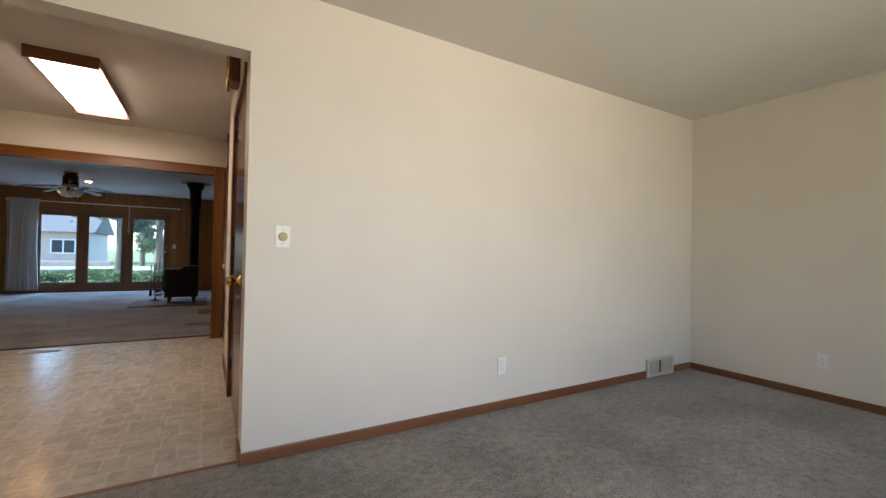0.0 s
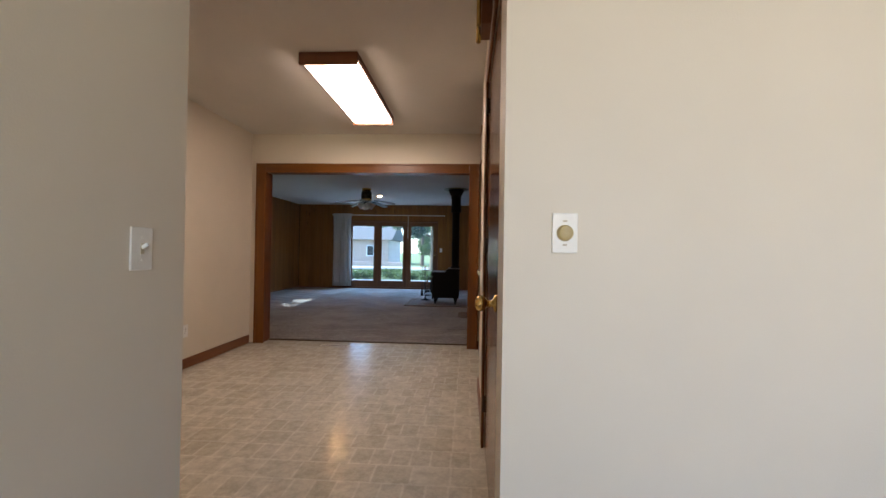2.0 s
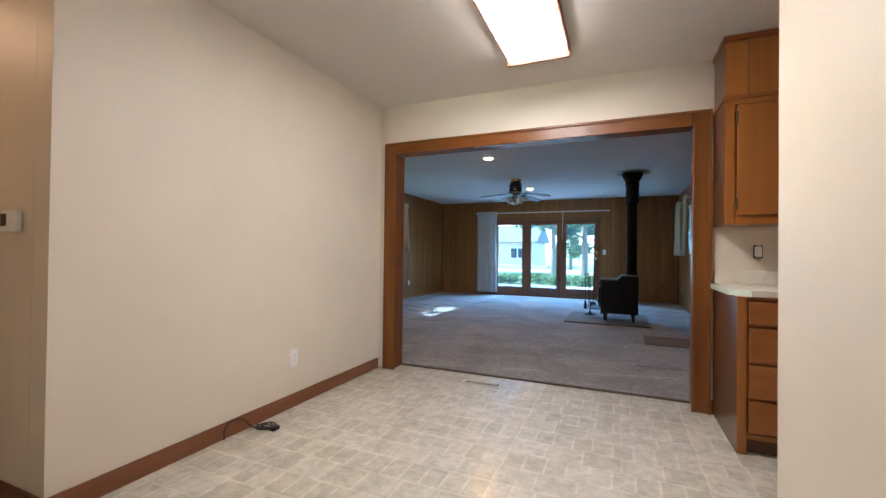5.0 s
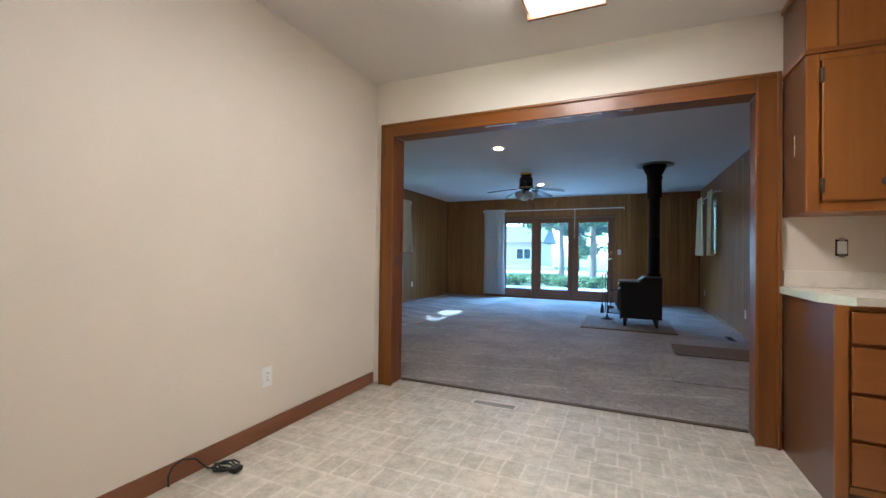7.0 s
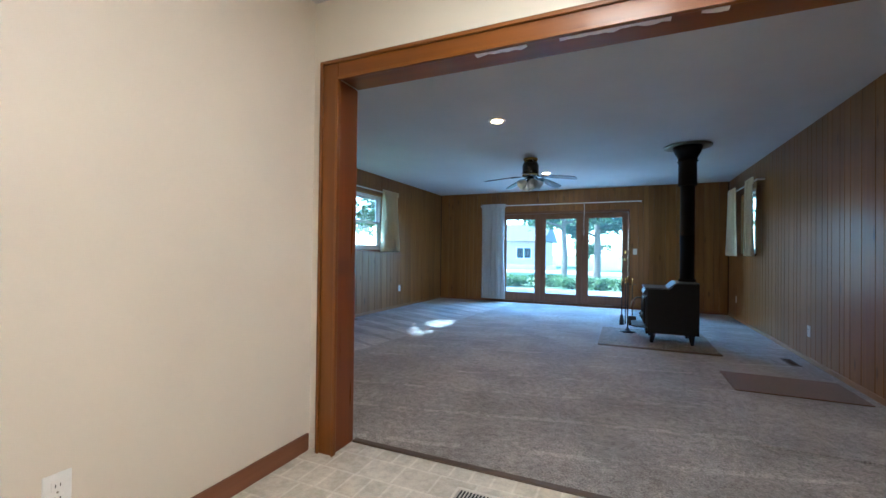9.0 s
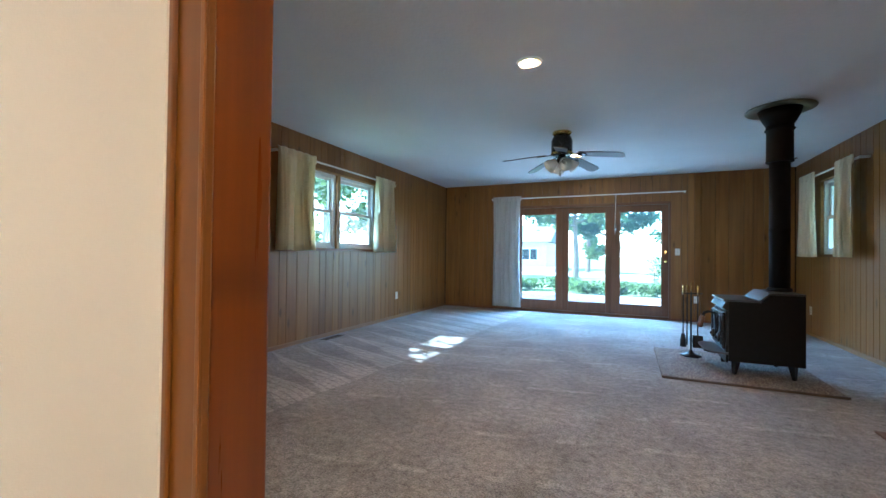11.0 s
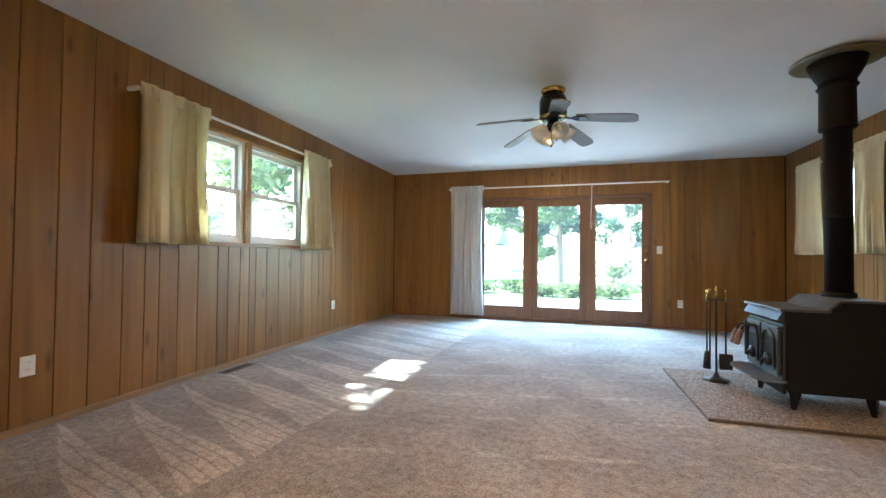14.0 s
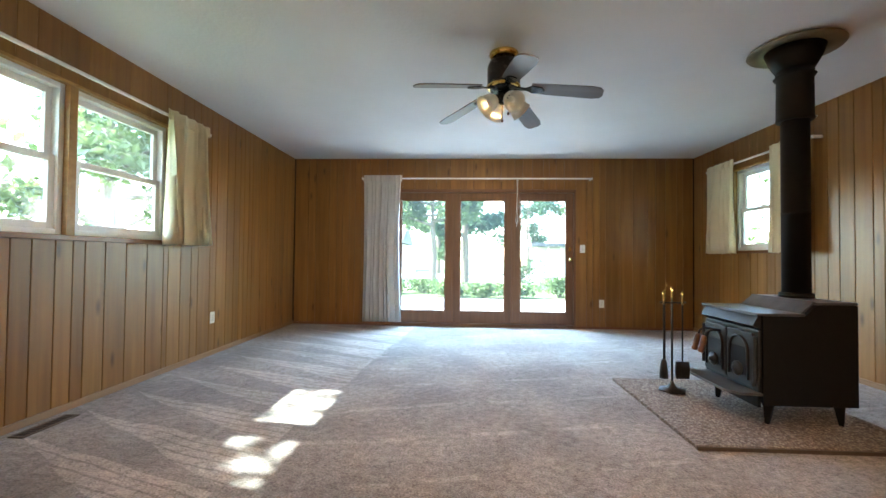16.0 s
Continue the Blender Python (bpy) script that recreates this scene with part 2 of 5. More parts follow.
def brick_mat():
    m, n, l, p = mat("far_brick", 0.85)
    tc = n.new("ShaderNodeTexCoord")
    b = n.new("ShaderNodeTexBrick")
    b.inputs["Scale"].default_value = 4.0
    b.inputs["Color1"].default_value, b.inputs["Color2"].default_value = (0.46, 0.30, 0.25, 1), (0.55, 0.40, 0.34, 1)
    b.inputs["Mortar"].default_value = (0.5, 0.47, 0.43, 1)
    se, co = n.new("ShaderNodeSeparateXYZ"), n.new("ShaderNodeCombineXYZ")
    l.new(tc.outputs["Object"], se.inputs[0])
    l.new(se.outputs[0], co.inputs[0])
    l.new(se.outputs[2], co.inputs[1])
    l.new(co.outputs[0], b.inputs["Vector"])
    l.new(b.outputs["Color"], p.inputs["Base Color"])
    return m


PAINT = paint("cream_wall_paint", (0.72, 0.66, 0.57), 0.55)
PAINT_K = paint("kitchen_wall_paint", (0.70, 0.63, 0.52), 0.5)
CEIL = paint("ceiling_paint", (0.70, 0.67, 0.62), 0.8, 90, 0.25)
CEIL_TEX = paint("textured_ceiling_paint", (0.70, 0.70, 0.70), 0.85, 34, 0.7)
EXTERIOR = paint("exterior_siding", (0.5, 0.47, 0.42), 0.8)
PANEL = wood("wall_panelling", (0.165, 0.068, 0.014), (0.235, 0.106, 0.025), (0.32, 0.155, 0.039), 0.33, "Z", 0.8, 0.7, 0.0, False, 0.45)
GROOVE = plain("panel_groove", (0.035, 0.018, 0.009), 0.8)
TRIM_Z = wood("stained_trim_upright", (0.10, 0.027, 0.002), (0.17, 0.052, 0.003), (0.24, 0.084, 0.007), 0.36, "Z", 0.6, 0.35, 0.12)
TRIM_X = wood("stained_trim_level", (0.10, 0.027, 0.002), (0.17, 0.052, 0.003), (0.24, 0.084, 0.007), 0.36, "X", 0.6, 0.35, 0.12)
BASE_X = wood("baseboard_wood_x", (0.12, 0.042, 0.016), (0.17, 0.064, 0.026), (0.22, 0.09, 0.04), 0.4, "X")
BASE_Y = wood("baseboard_wood_y", (0.12, 0.042, 0.016), (0.17, 0.064, 0.026), (0.22, 0.09, 0.04), 0.4, "Y")
BASE_L = wood("pale_base_wood", (0.22, 0.12, 0.05), (0.30, 0.17, 0.08), (0.38, 0.23, 0.12), 0.5, "Y")
DOORWOOD = wood("varnished_slab_door", (0.12, 0.036, 0.006), (0.16, 0.054, 0.009), (0.21, 0.076, 0.014), 0.17, "Z", 0.5, 0, 0.3, False)
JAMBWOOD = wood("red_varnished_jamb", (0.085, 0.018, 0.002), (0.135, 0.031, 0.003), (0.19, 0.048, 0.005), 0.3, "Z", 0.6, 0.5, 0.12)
CABINET = wood("cabinet_birch", (0.24, 0.078, 0.013), (0.33, 0.118, 0.019), (0.41, 0.162, 0.03), 0.32, "Z", 0.5, 0, 0.25)
CABINET_X = wood("cabinet_birch_level", (0.20, 0.060, 0.011), (0.27, 0.090, 0.017), (0.33, 0.125, 0.026), 0.32, "X", 0.5, 0, 0.25)
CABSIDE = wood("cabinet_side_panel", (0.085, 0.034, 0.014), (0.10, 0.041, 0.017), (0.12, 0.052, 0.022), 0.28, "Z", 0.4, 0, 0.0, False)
DOORFRAME = wood("patio_door_wood", (0.10, 0.042, 0.016), (0.15, 0.065, 0.026), (0.20, 0.09, 0.04), 0.4, "Z", 1.0)
GOLDWOOD = wood("window_liner_wood", (0.26, 0.13, 0.035), (0.36, 0.19, 0.06), (0.44, 0.26, 0.09), 0.4, "Y")
CARPET_L = carpet("living_carpet", (0.11, 0.095, 0.085), (0.56, 0.515, 0.47), True)
CARPET_D = carpet("dining_carpet", (0.11, 0.095, 0.08), (0.40, 0.36, 0.31), False)
CARPET_R = carpet("remnant_carpet", (0.15, 0.135, 0.125), (0.50, 0.465, 0.435), False)
VINYL = vinyl("sheet_vinyl")
GLASS = glass_mat("hazy_window_glass", 0.035)
DOORGLASS = glass_mat("door_glass", 0.006)
WHITE = plain("white_plastic", (0.80, 0.79, 0.76), 0.4, 0, 0.03)
SASH = plain("white_vinyl_sash", (0.78, 0.80, 0.82), 0.4, 0, 0.03)
IVORY = plain("ivory_plastic", (0.62, 0.56, 0.42), 0.4)
DARKSLOT = plain("dark_slot", (0.015, 0.014, 0.013), 0.7)
IRON = plain("black_stove_steel", (0.006, 0.005, 0.005), 0.6, 0.0, 0.3, 25, 0.2)
# top plates and ash shelf take a lighter grey than the stove body
IRON_TOP = plain("grey_stove_top", (0.085, 0.083, 0.08), 0.34, 0.3, 0.3, 14)
CAST = plain("cast_iron", (0.022, 0.020, 0.018), 0.45, 0.4, 0.3, 60)
PLATE = plain("dull_olive_metal", (0.20, 0.185, 0.13), 0.38, 0.8, 0.2, 8)
BRASS = plain("aged_brass", (0.58, 0.40, 0.13), 0.22, 1.0, 0.15)
CHROME = plain("bright_metal", (0.6, 0.58, 0.55), 0.25, 1.0, 0.1)
DIALGOLD = plain("matte_gold_plastic", (0.50, 0.40, 0.20), 0.45)
REGISTER = plain("greyed_white_metal", (0.56, 0.52, 0.44), 0.5)
BRONZE = plain("brown_floor_grille", (0.10, 0.07, 0.05), 0.5, 0.5)
TANGRILLE = plain("almond_grille", (0.45, 0.38, 0.28), 0.5)
BLACKPAINT = plain("black_gloss_metal", (0.012, 0.011, 0.011), 0.25, 0.2)
BLADE = wood("fan_blade_wood", (0.06, 0.045, 0.04), (0.09, 0.068, 0.06), (0.12, 0.09, 0.08), 0.35, "X")
COUNTER = plain("cream_laminate", (0.74, 0.69, 0.58), 0.3, 0, 0.04, 12)
COUNTER_EDGE = plain("pale_green_edge", (0.60, 0.66, 0.55), 0.35, 0, 0.05)
CURTAIN = cloth("cream_curtain", (0.82, 0.755, 0.56), 0.34)
DRAPE = cloth("pale_grey_drape", (0.62, 0.62, 0.60), 0.25)
HANDLEWOOD = wood("turned_handle_wood", (0.09, 0.035, 0.014), (0.14, 0.055, 0.022), (0.20, 0.085, 0.035), 0.4, "Z")
MAT_BROWN = carpet("brown_mat", (0.10, 0.05, 0.035), (0.17, 0.09, 0.06), False)
RUBBER = plain("black_rubber", (0.012, 0.012, 0.012), 0.5)
BRICK = brick_mat()
ROOF = plain("asphalt_shingle", (0.10, 0.095, 0.09), 0.9, 0, 0.3, 6)
LAWN = grass_mat()
ROADM = plain("pale_road", (0.30, 0.29, 0.28), 0.9, 0, 0.15, 3)
BARK = plain("tree_bark", (0.14, 0.105, 0.075), 0.9, 0, 0.4, 12)
LEAF = leaf_mat("broad_leaf", (0.055, 0.10, 0.03), (0.15, 0.20, 0.07))
LEAF2 = leaf_mat("conifer_leaf", (0.03, 0.075, 0.035), (0.07, 0.13, 0.06))
TUBELIGHT = glow("lit_diffuser", (1.0, 0.77, 0.57), FIXTURE)
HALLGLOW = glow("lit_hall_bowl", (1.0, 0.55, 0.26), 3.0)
WARMBULB = glow("lit_bulb", (1.0, 0.52, 0.20), BULB)


def pebble():
    m, n, l, p = mat("pebbled_pad", 0.8)
    v = coords(n, l)
    vo = n.new("ShaderNodeTexVoronoi")
    vo.inputs["Scale"].default_value = 88
    l.new(v, vo.inputs["Vector"])
    c = ramp(n, l, vo.outputs["Color"], [(0.1, (0.18, 0.13, 0.095)), (0.5, (0.30, 0.235, 0.18)), (0.9, (0.50, 0.43, 0.35))])
    c = mixc(n, l, 1.0, c, ramp(n, l, vo.outputs["Distance"], [(0.2, grey(1)), (0.8, grey(0.5))]), "MULTIPLY")
    l.new(c, p.inputs["Base Color"])
    bump(n, l, p, math_node(n, l, "SUBTRACT", 1.0, vo.outputs["Distance"]), 1.0, 0.006)
    return m


PEBBLE = pebble()


# ---- mesh helpers ----
def box(bm, lo, hi, bev=0.0):
    c = [(a + b) / 2 for a, b in zip(lo, hi)]
    s = [abs(b - a) for a, b in zip(lo, hi)]
    r = bmesh.ops.create_cube(bm, size=1.0, matrix=Matrix.Translation(c) @ Matrix.Diagonal((*s, 1)))
    if bev:
        es = list({e for v in r["verts"] for e in v.link_edges})
        bmesh.ops.bevel(bm, geom=es, offset=min(bev, min(s) * 0.45), segments=2, affect="EDGES", profile=0.6)
    return bm


def boxes(*specs, bev=0.0):
    bm = bmesh.new()
    for lo, hi in specs:
        box(bm, lo, hi, bev)
    return bm


def cone(bm, a, b, r1, r2, seg=16):
    a, b = Vector(a), Vector(b)
    d = b - a
    m = Matrix.Translation((a + b) / 2) @ d.to_track_quat("Z", "Y").to_matrix().to_4x4()
    bmesh.ops.create_cone(bm, cap_ends=True, segments=seg, radius1=max(r1, 1e-4), radius2=max(r2, 1e-4), depth=d.length, matrix=m)
    return bm


def lathe(bm, profile, m=Matrix(), seg=24):
    """A turned shape from (radius, height) pairs."""
    rings = []
    for r, z in profile:
        rings.append([bm.verts.new(m @ Vector((r * math.cos(2 * math.pi * i / seg), r * math.sin(2 * math.pi * i / seg), z))) for i in range(seg)])
    for a, b in zip(rings, rings[1:]):
        for i in range(seg):
            f = bm.faces.new((a[i], a[(i + 1) % seg], b[(i + 1) % seg], b[i]))
            f.smooth = True
    bm.faces.new(list(reversed(rings[0])))
    bm.faces.new(rings[-1])
    return bm


def prism(bm, outline, z0, z1, m=Matrix()):
    """A flat outline of (x, y) pairs given thickness from z0 to z1."""
    lo = [bm.verts.new(m @ Vector((x, y, z0))) for x, y in outline]
    hi = [bm.verts.new(m @ Vector((x, y, z1))) for x, y in outline]
    k = len(lo)
    for i in range(k):
        bm.faces.new((lo[i], lo[(i + 1) % k], hi[(i + 1) % k], hi[i]))
    bm.faces.new(list(reversed(lo)))
    bm.faces.new(hi)
    bmesh.ops.recalc_face_normals(bm, faces=bm.faces)
    return bm


def tube(bm, pts, r, seg=8):
    pts = [Vector(p) for p in pts]
    rings = []
    for i, p in enumerate(pts):
        d = (pts[min(i + 1, len(pts) - 1)] - pts[max(i - 1, 0)]).normalized()
        q = d.to_track_quat("Z", "Y")
        rings.append([bm.verts.new(p + q @ Vector((r * math.cos(2 * math.pi * j / seg), r * math.sin(2 * math.pi * j / seg), 0))) for j in range(seg)])
    for a, b in zip(rings, rings[1:]):
        for j in range(seg):
            bm.faces.new((a[j], a[(j + 1) % seg], b[(j + 1) % seg], b[j])).smooth = True
    bm.faces.new(list(reversed(rings[0])))
    bm.faces.new(rings[-1])
    return bm


def part(name, bm, material, parent=None, label=""):
    me = bpy.data.meshes.new(name)
    bm.to_mesh(me)
    bm.free()
    me.materials.append(material)
    ob = new(name, me)
    ob.parent = parent
    if label:
        ob["label"] = label
    return ob


def thing(name, m, label, category, group="", kind=""):
    ob = new(name)
    ob.empty_display_size = 0.1
    ob.matrix_world = m
    return tagged(ob, label, category, group, kind)


def structure(name, bm, material, label="", category=""):
    return tagged(part(name, bm, material), label, category, kind="structure")


# ---- large structure ----
LX0, LX1, LY0, LY1, H = -3.6, 2.17, 6.37, 13.41, 2.44
structure("floor_living", boxes(((LX0, 6.40, -0.1), (LX1, LY1, 0.0))), CARPET_L, "grey-beige cut-pile carpet with vacuum strokes", "carpet")
structure("floor_kitchen", boxes(((-1.2, 2.79, -0.1), (4.2, 6.40, -0.004)), ((-1.2, 2.70, -0.1), (0.4, 2.79, -0.004))), VINYL, "cream sheet vinyl floor printed with stone blocks", "floor")
structure("floor_dining", boxes(((0.4, -2.5, -0.1), (5.47, 2.79, 0.0))), CARPET_D, "grey-beige cut-pile carpet", "carpet")
structure("floor_hall", boxes(((-3.6, 2.70, -0.1), (-1.2, 3.77, 0.0))), CARPET_D, "grey-beige hall carpet", "carpet")
structure("ceiling_living", boxes(((LX0 - 0.15, 6.30, H), (LX1 + 0.15, LY1 + 0.15, H + 0.1))), CEIL_TEX, "white textured ceiling", "ceiling")
structure("ceiling_kitchen", boxes(((-3.75, 2.80, H), (4.3, 6.30, H + 0.1)), ((-3.75, 2.64, H), (0.41, 2.80, H + 0.1))), CEIL, "cream painted ceiling", "ceiling")
structure("ceiling_dining", boxes(((0.41, -2.62, H), (5.62, 2.80, H + 0.1))), CEIL, "cream painted ceiling", "ceiling")

structure("wall_dining_north", boxes(((1.5, 2.74, 0), (5.47, 2.86, H)), ((0.53, 2.74, 2.075), (1.5, 2.86, H))), PAINT, "cream painted wall with a cased-less opening", "wall")
structure("wall_dining_east", boxes(((5.47, -2.62, 0), (5.62, 2.86, H))), PAINT, "cream painted wall", "wall")
structure("wall_dining_west", boxes(((0.41, -2.62, 0), (0.53, 2.76, H)), bev=0.004), PAINT, "cream painted wall ending at the kitchen opening", "wall")
structure("wall_dining_south", boxes(((0.53, -2.62, 0), (1.6, -2.5, H)), ((3.8, -2.62, 0), (5.47, -2.5, H)), ((1.6, -2.62, 0), (3.8, -2.5, 0.5)), ((1.6, -2.62, 2.1), (3.8, -2.5, H))), PAINT, "cream painted wall with a window", "wall")
structure("wall_kitchen_west", boxes(((-1.27, 3.77, 0), (-1.15, 6.22, H))), PAINT_K, "cream painted kitchen wall", "wall")
structure("wall_hall_north", boxes(((-3.6, 3.77, 0), (-1.272, 3.89, H))), PAINT_K, "cream painted hall wall", "wall")
structure("wall_hall_end", boxes(((-3.75, 2.64, 0), (-3.6, 3.89, H))), PAINT_K, "cream painted hall wall", "wall")
structure("wall_hall_south", boxes(((-3.6, 2.64, 0), (0.41, 2.755, H))), PAINT_K, "cream painted hall wall", "wall")
structure("wall_closet", boxes(((1.5, 2.86, 0), (1.62, 2.95, H)), ((1.5, 3.88, 0), (1.62, 4.87, H)), ((1.5, 2.95, 2.06), (1.62, 3.88, H)), ((1.62, 4.75, 0), (4.2, 4.87, H))), PAINT_K, "cream painted closet wall", "wall")
structure("wall_kitchen_east", boxes(((4.2, 2.86, 0), (4.32, 6.37, H))), PAINT_K, "cream painted kitchen wall", "wall")
structure("wall_kitchen_north", boxes(((-3.75, 6.22, 0), (-1.0, 6.37, H)), ((1.44, 6.22, 0), (4.2, 6.37, H)), ((-1.0, 6.22, 2.02), (1.44, 6.37, H))), PAINT_K, "cream painted wall round a wide cased opening", "wall")

# living room shells: outer wall, openings go through; panelling boards lie on the inner face
WIN_L = (9.06, 10.82, 1.10, 2.09)     # y0, y1, z0, z1
WIN_R = (11.72, 12.56, 1.10, 2.09)
DOOR_F = (-2.14, 0.52, 0.0, 1.99)     # x0, x1, z0, z1
wall_w = structure("wall_living_west", boxes(((LX0 - 0.15, LY0, 0), (LX0 - 0.012, WIN_L[0], H)), ((LX0 - 0.15, WIN_L[1], 0), (LX0 - 0.012, LY1 + 0.15, H)),
    ((LX0 - 0.15, WIN_L[0], 0), (LX0 - 0.012, WIN_L[1], WIN_L[2])), ((LX0 - 0.15, WIN_L[0], WIN_L[3]), (LX0 - 0.012, WIN_L[1], H))), GROOVE, "dark wood-panelled wall", "wall")
wall_e = structure("wall_living_east", boxes(((LX1 + 0.012, LY0, 0), (LX1 + 0.15, WIN_R[0], H)), ((LX1 + 0.012, WIN_R[1], 0), (LX1 + 0.15, LY1 + 0.15, H)),
    ((LX1 + 0.012, WIN_R[0], 0), (LX1 + 0.15, WIN_R[1], WIN_R[2])), ((LX1 + 0.012, WIN_R[0], WIN_R[3]), (LX1 + 0.15, WIN_R[1], H))), GROOVE, "dark wood-panelled wall", "wall")
wall_n = structure("wall_living_north", boxes(((LX0 - 0.012, LY1 + 0.012, 0), (DOOR_F[0], LY1 + 0.15, H)), ((DOOR_F[1], LY1 + 0.012, 0), (LX1 + 0.012, LY1 + 0.15, H)),
    ((DOOR_F[0], LY1 + 0.012, DOOR_F[3]), (DOOR_F[1], LY1 + 0.15, H))), GROOVE, "dark wood-panelled wall", "wall")
# unseen roof; its west eave is deepened to cut sun from the upper sashes
structure("roof", boxes(((-4.8, -3.1, 2.62), (6.1, 14.1, 2.74))), ROOF, "unseen low dark roof, west eave deepened to cut sun", "roof")

BASEBOARDS = [
    ("baseboard_dining_north", ((1.50, 2.727, 0), (4.755, 2.74, 0.062)), BASE_X), ("baseboard_dining_corner", ((5.165, 2.727, 0), (5.457, 2.74, 0.062)), BASE_X),
    ("baseboard_dining_west", ((0.53, -2.5, 0), (0.543, 2.755, 0.062)), BASE_Y),
    ("baseboard_dining_east", ((5.457, -2.5, 0), (5.47, 2.74, 0.062)), BASE_Y),
    ("baseboard_jamb", ((1.487, 2.727, 0), (1.5, 2.90, 0.075)), BASE_Y),
    ("baseboard_kitchen_west", ((-1.15, 3.757, -0.004), (-1.136, 6.20, 0.088)), BASE_Y),
    ("baseboard_hall", ((-3.6, 3.757, 0), (-1.15, 3.77, 0.088)), BASE_X),
    ("baseboard_closet", ((1.487, 3.96, -0.004), (1.5, 4.87, 0.088)), BASE_Y),
    ("baseboard_kitchen_north", ((1.515, 6.207, -0.004), (1.55, 6.22, 0.088)), BASE_X),
    ("baseboard_living_west", ((LX0, LY0, 0), (LX0 + 0.013, LY1, 0.045)), BASE_L),
    ("baseboard_living_east", ((LX1 - 0.013, LY0, 0), (LX1, LY1, 0.045)), BASE_L),
]
for nm, (lo, hi), mt in BASEBOARDS:
    structure(nm, boxes((lo, hi), bev=0.004), mt, "narrow stained wooden baseboard", "baseboard")
for x0, x1 in ((LX0 + 0.013, DOOR_F[0] - 0.01), (DOOR_F[1] + 0.01, LX1 - 0.013)):
    structure("baseboard_living_north", boxes(((x0, LY1 - 0.012, 0), (x1, LY1, 0.03)), bev=0.004), BASE_X, "narrow stained wooden baseboard", "baseboard")

# cased opening between kitchen and living room
casing = thing("trim_kitchen_opening", pose(0, 0, 0), "wide orange-stained wooden casing round an open doorway", "door casing", kind="structure")
for nm, lo, hi, mt in (
    ("casing_left", (-1.078, 6.195, -0.004), (-0.970, 6.219, 2.085), TRIM_Z), ("casing_right", (1.402, 6.195, -0.004), (1.512, 6.219, 2.085), TRIM_Z),
    ("casing_head", (-0.969, 6.195, 1.985), (1.401, 6.219, 2.085), TRIM_X),
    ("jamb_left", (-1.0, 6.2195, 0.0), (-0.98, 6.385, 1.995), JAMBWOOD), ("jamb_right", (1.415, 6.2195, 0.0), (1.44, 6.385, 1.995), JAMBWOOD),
    ("jamb_head", (-0.979, 6.2195, 1.995), (1.414, 6.385, 2.02), TRIM_X)):
    part(nm, boxes((lo, hi), bev=0.006), mt, casing)
for nm, lo, hi, mt in (
    ("back_band_left", (-1.082, 6.182, -0.004), (-1.062, 6.1945, 2.089), TRIM_Z), ("back_band_right", (1.496, 6.182, -0.004), (1.516, 6.1945, 2.089), TRIM_Z),
    ("back_band_head", (-1.0615, 6.182, 2.069), (1.4955, 6.1945, 2.089), TRIM_X),
    ("inner_bead_left", (-0.982, 6.188, -0.004), (-0.968, 6.1945, 1.985), TRIM_Z), ("inner_bead_right", (1.400, 6.188, -0.004), (1.414, 6.1945, 1.985), TRIM_Z),
    ("inner_bead_head", (-0.9675, 6.188, 1.983), (1.3995, 6.1945, 1.997), TRIM_X)):
    part(nm, boxes((lo, hi), bev=0.005), mt, casing)
bm = bmesh.new()
rnd = random.Random(3)
for t0, t1 in ((-0.22, 0.05), (0.16, 0.62), (0.68, 0.80)):
    n_pts = int((t1 - t0) / 0.03)
    tape = [(t0 + 0.03 * i, 6.226 + 0.010 * rnd.random()) for i in range(n_pts)]
    tape += [(x, 6.244 + 0.022 * rnd.random()) for x, _ in reversed(tape)]
    prism(bm, tape, 1.991, 1.9945)
part("torn_tape", bm, WHITE, casing, "ragged strip of torn white tape")
structure("threshold_living", boxes(((-0.98, 6.375, -0.004), (1.415, 6.412, 0.008)), bev=0.004), BRONZE, "dull brown metal carpet edge strip", "threshold")
structure("threshold_dining", boxes(((0.543, 2.775, -0.004), (1.487, 2.80, 0.004)), bev=0.002), BASE_X, "thin carpet edge strip", "threshold")

# ---- panelling boards, shared by size ----
plank_cache = {}


def plank(parent, w, h, m):
    key = (round(w, 3), round(h, 3))
    if key not in plank_cache:
        bm = bmesh.new()
        g = 0.0018
        r = bmesh.ops.create_cube(bm, size=1.0, matrix=Matrix.Translation((w / 2, 0.006, h / 2)) @ Matrix.Diagonal((w - 2 * g, 0.012, h, 1)))
        front = [e for e in bm.edges if all(v.co.y < 0.001 for v in e.verts) and abs(e.verts[0].co.z - e.verts[1].co.z) > 0.01]
        bmesh.ops.bevel(bm, geom=front, offset=0.003, segments=1, affect="EDGES")
        me = bpy.data.meshes.new("plank")
        bm.to_mesh(me)
        bm.free()
        me.materials.append(PANEL)
        plank_cache[key] = me
    ob = new("plank", plank_cache[key])
    ob.parent = parent
    ob.matrix_local = m


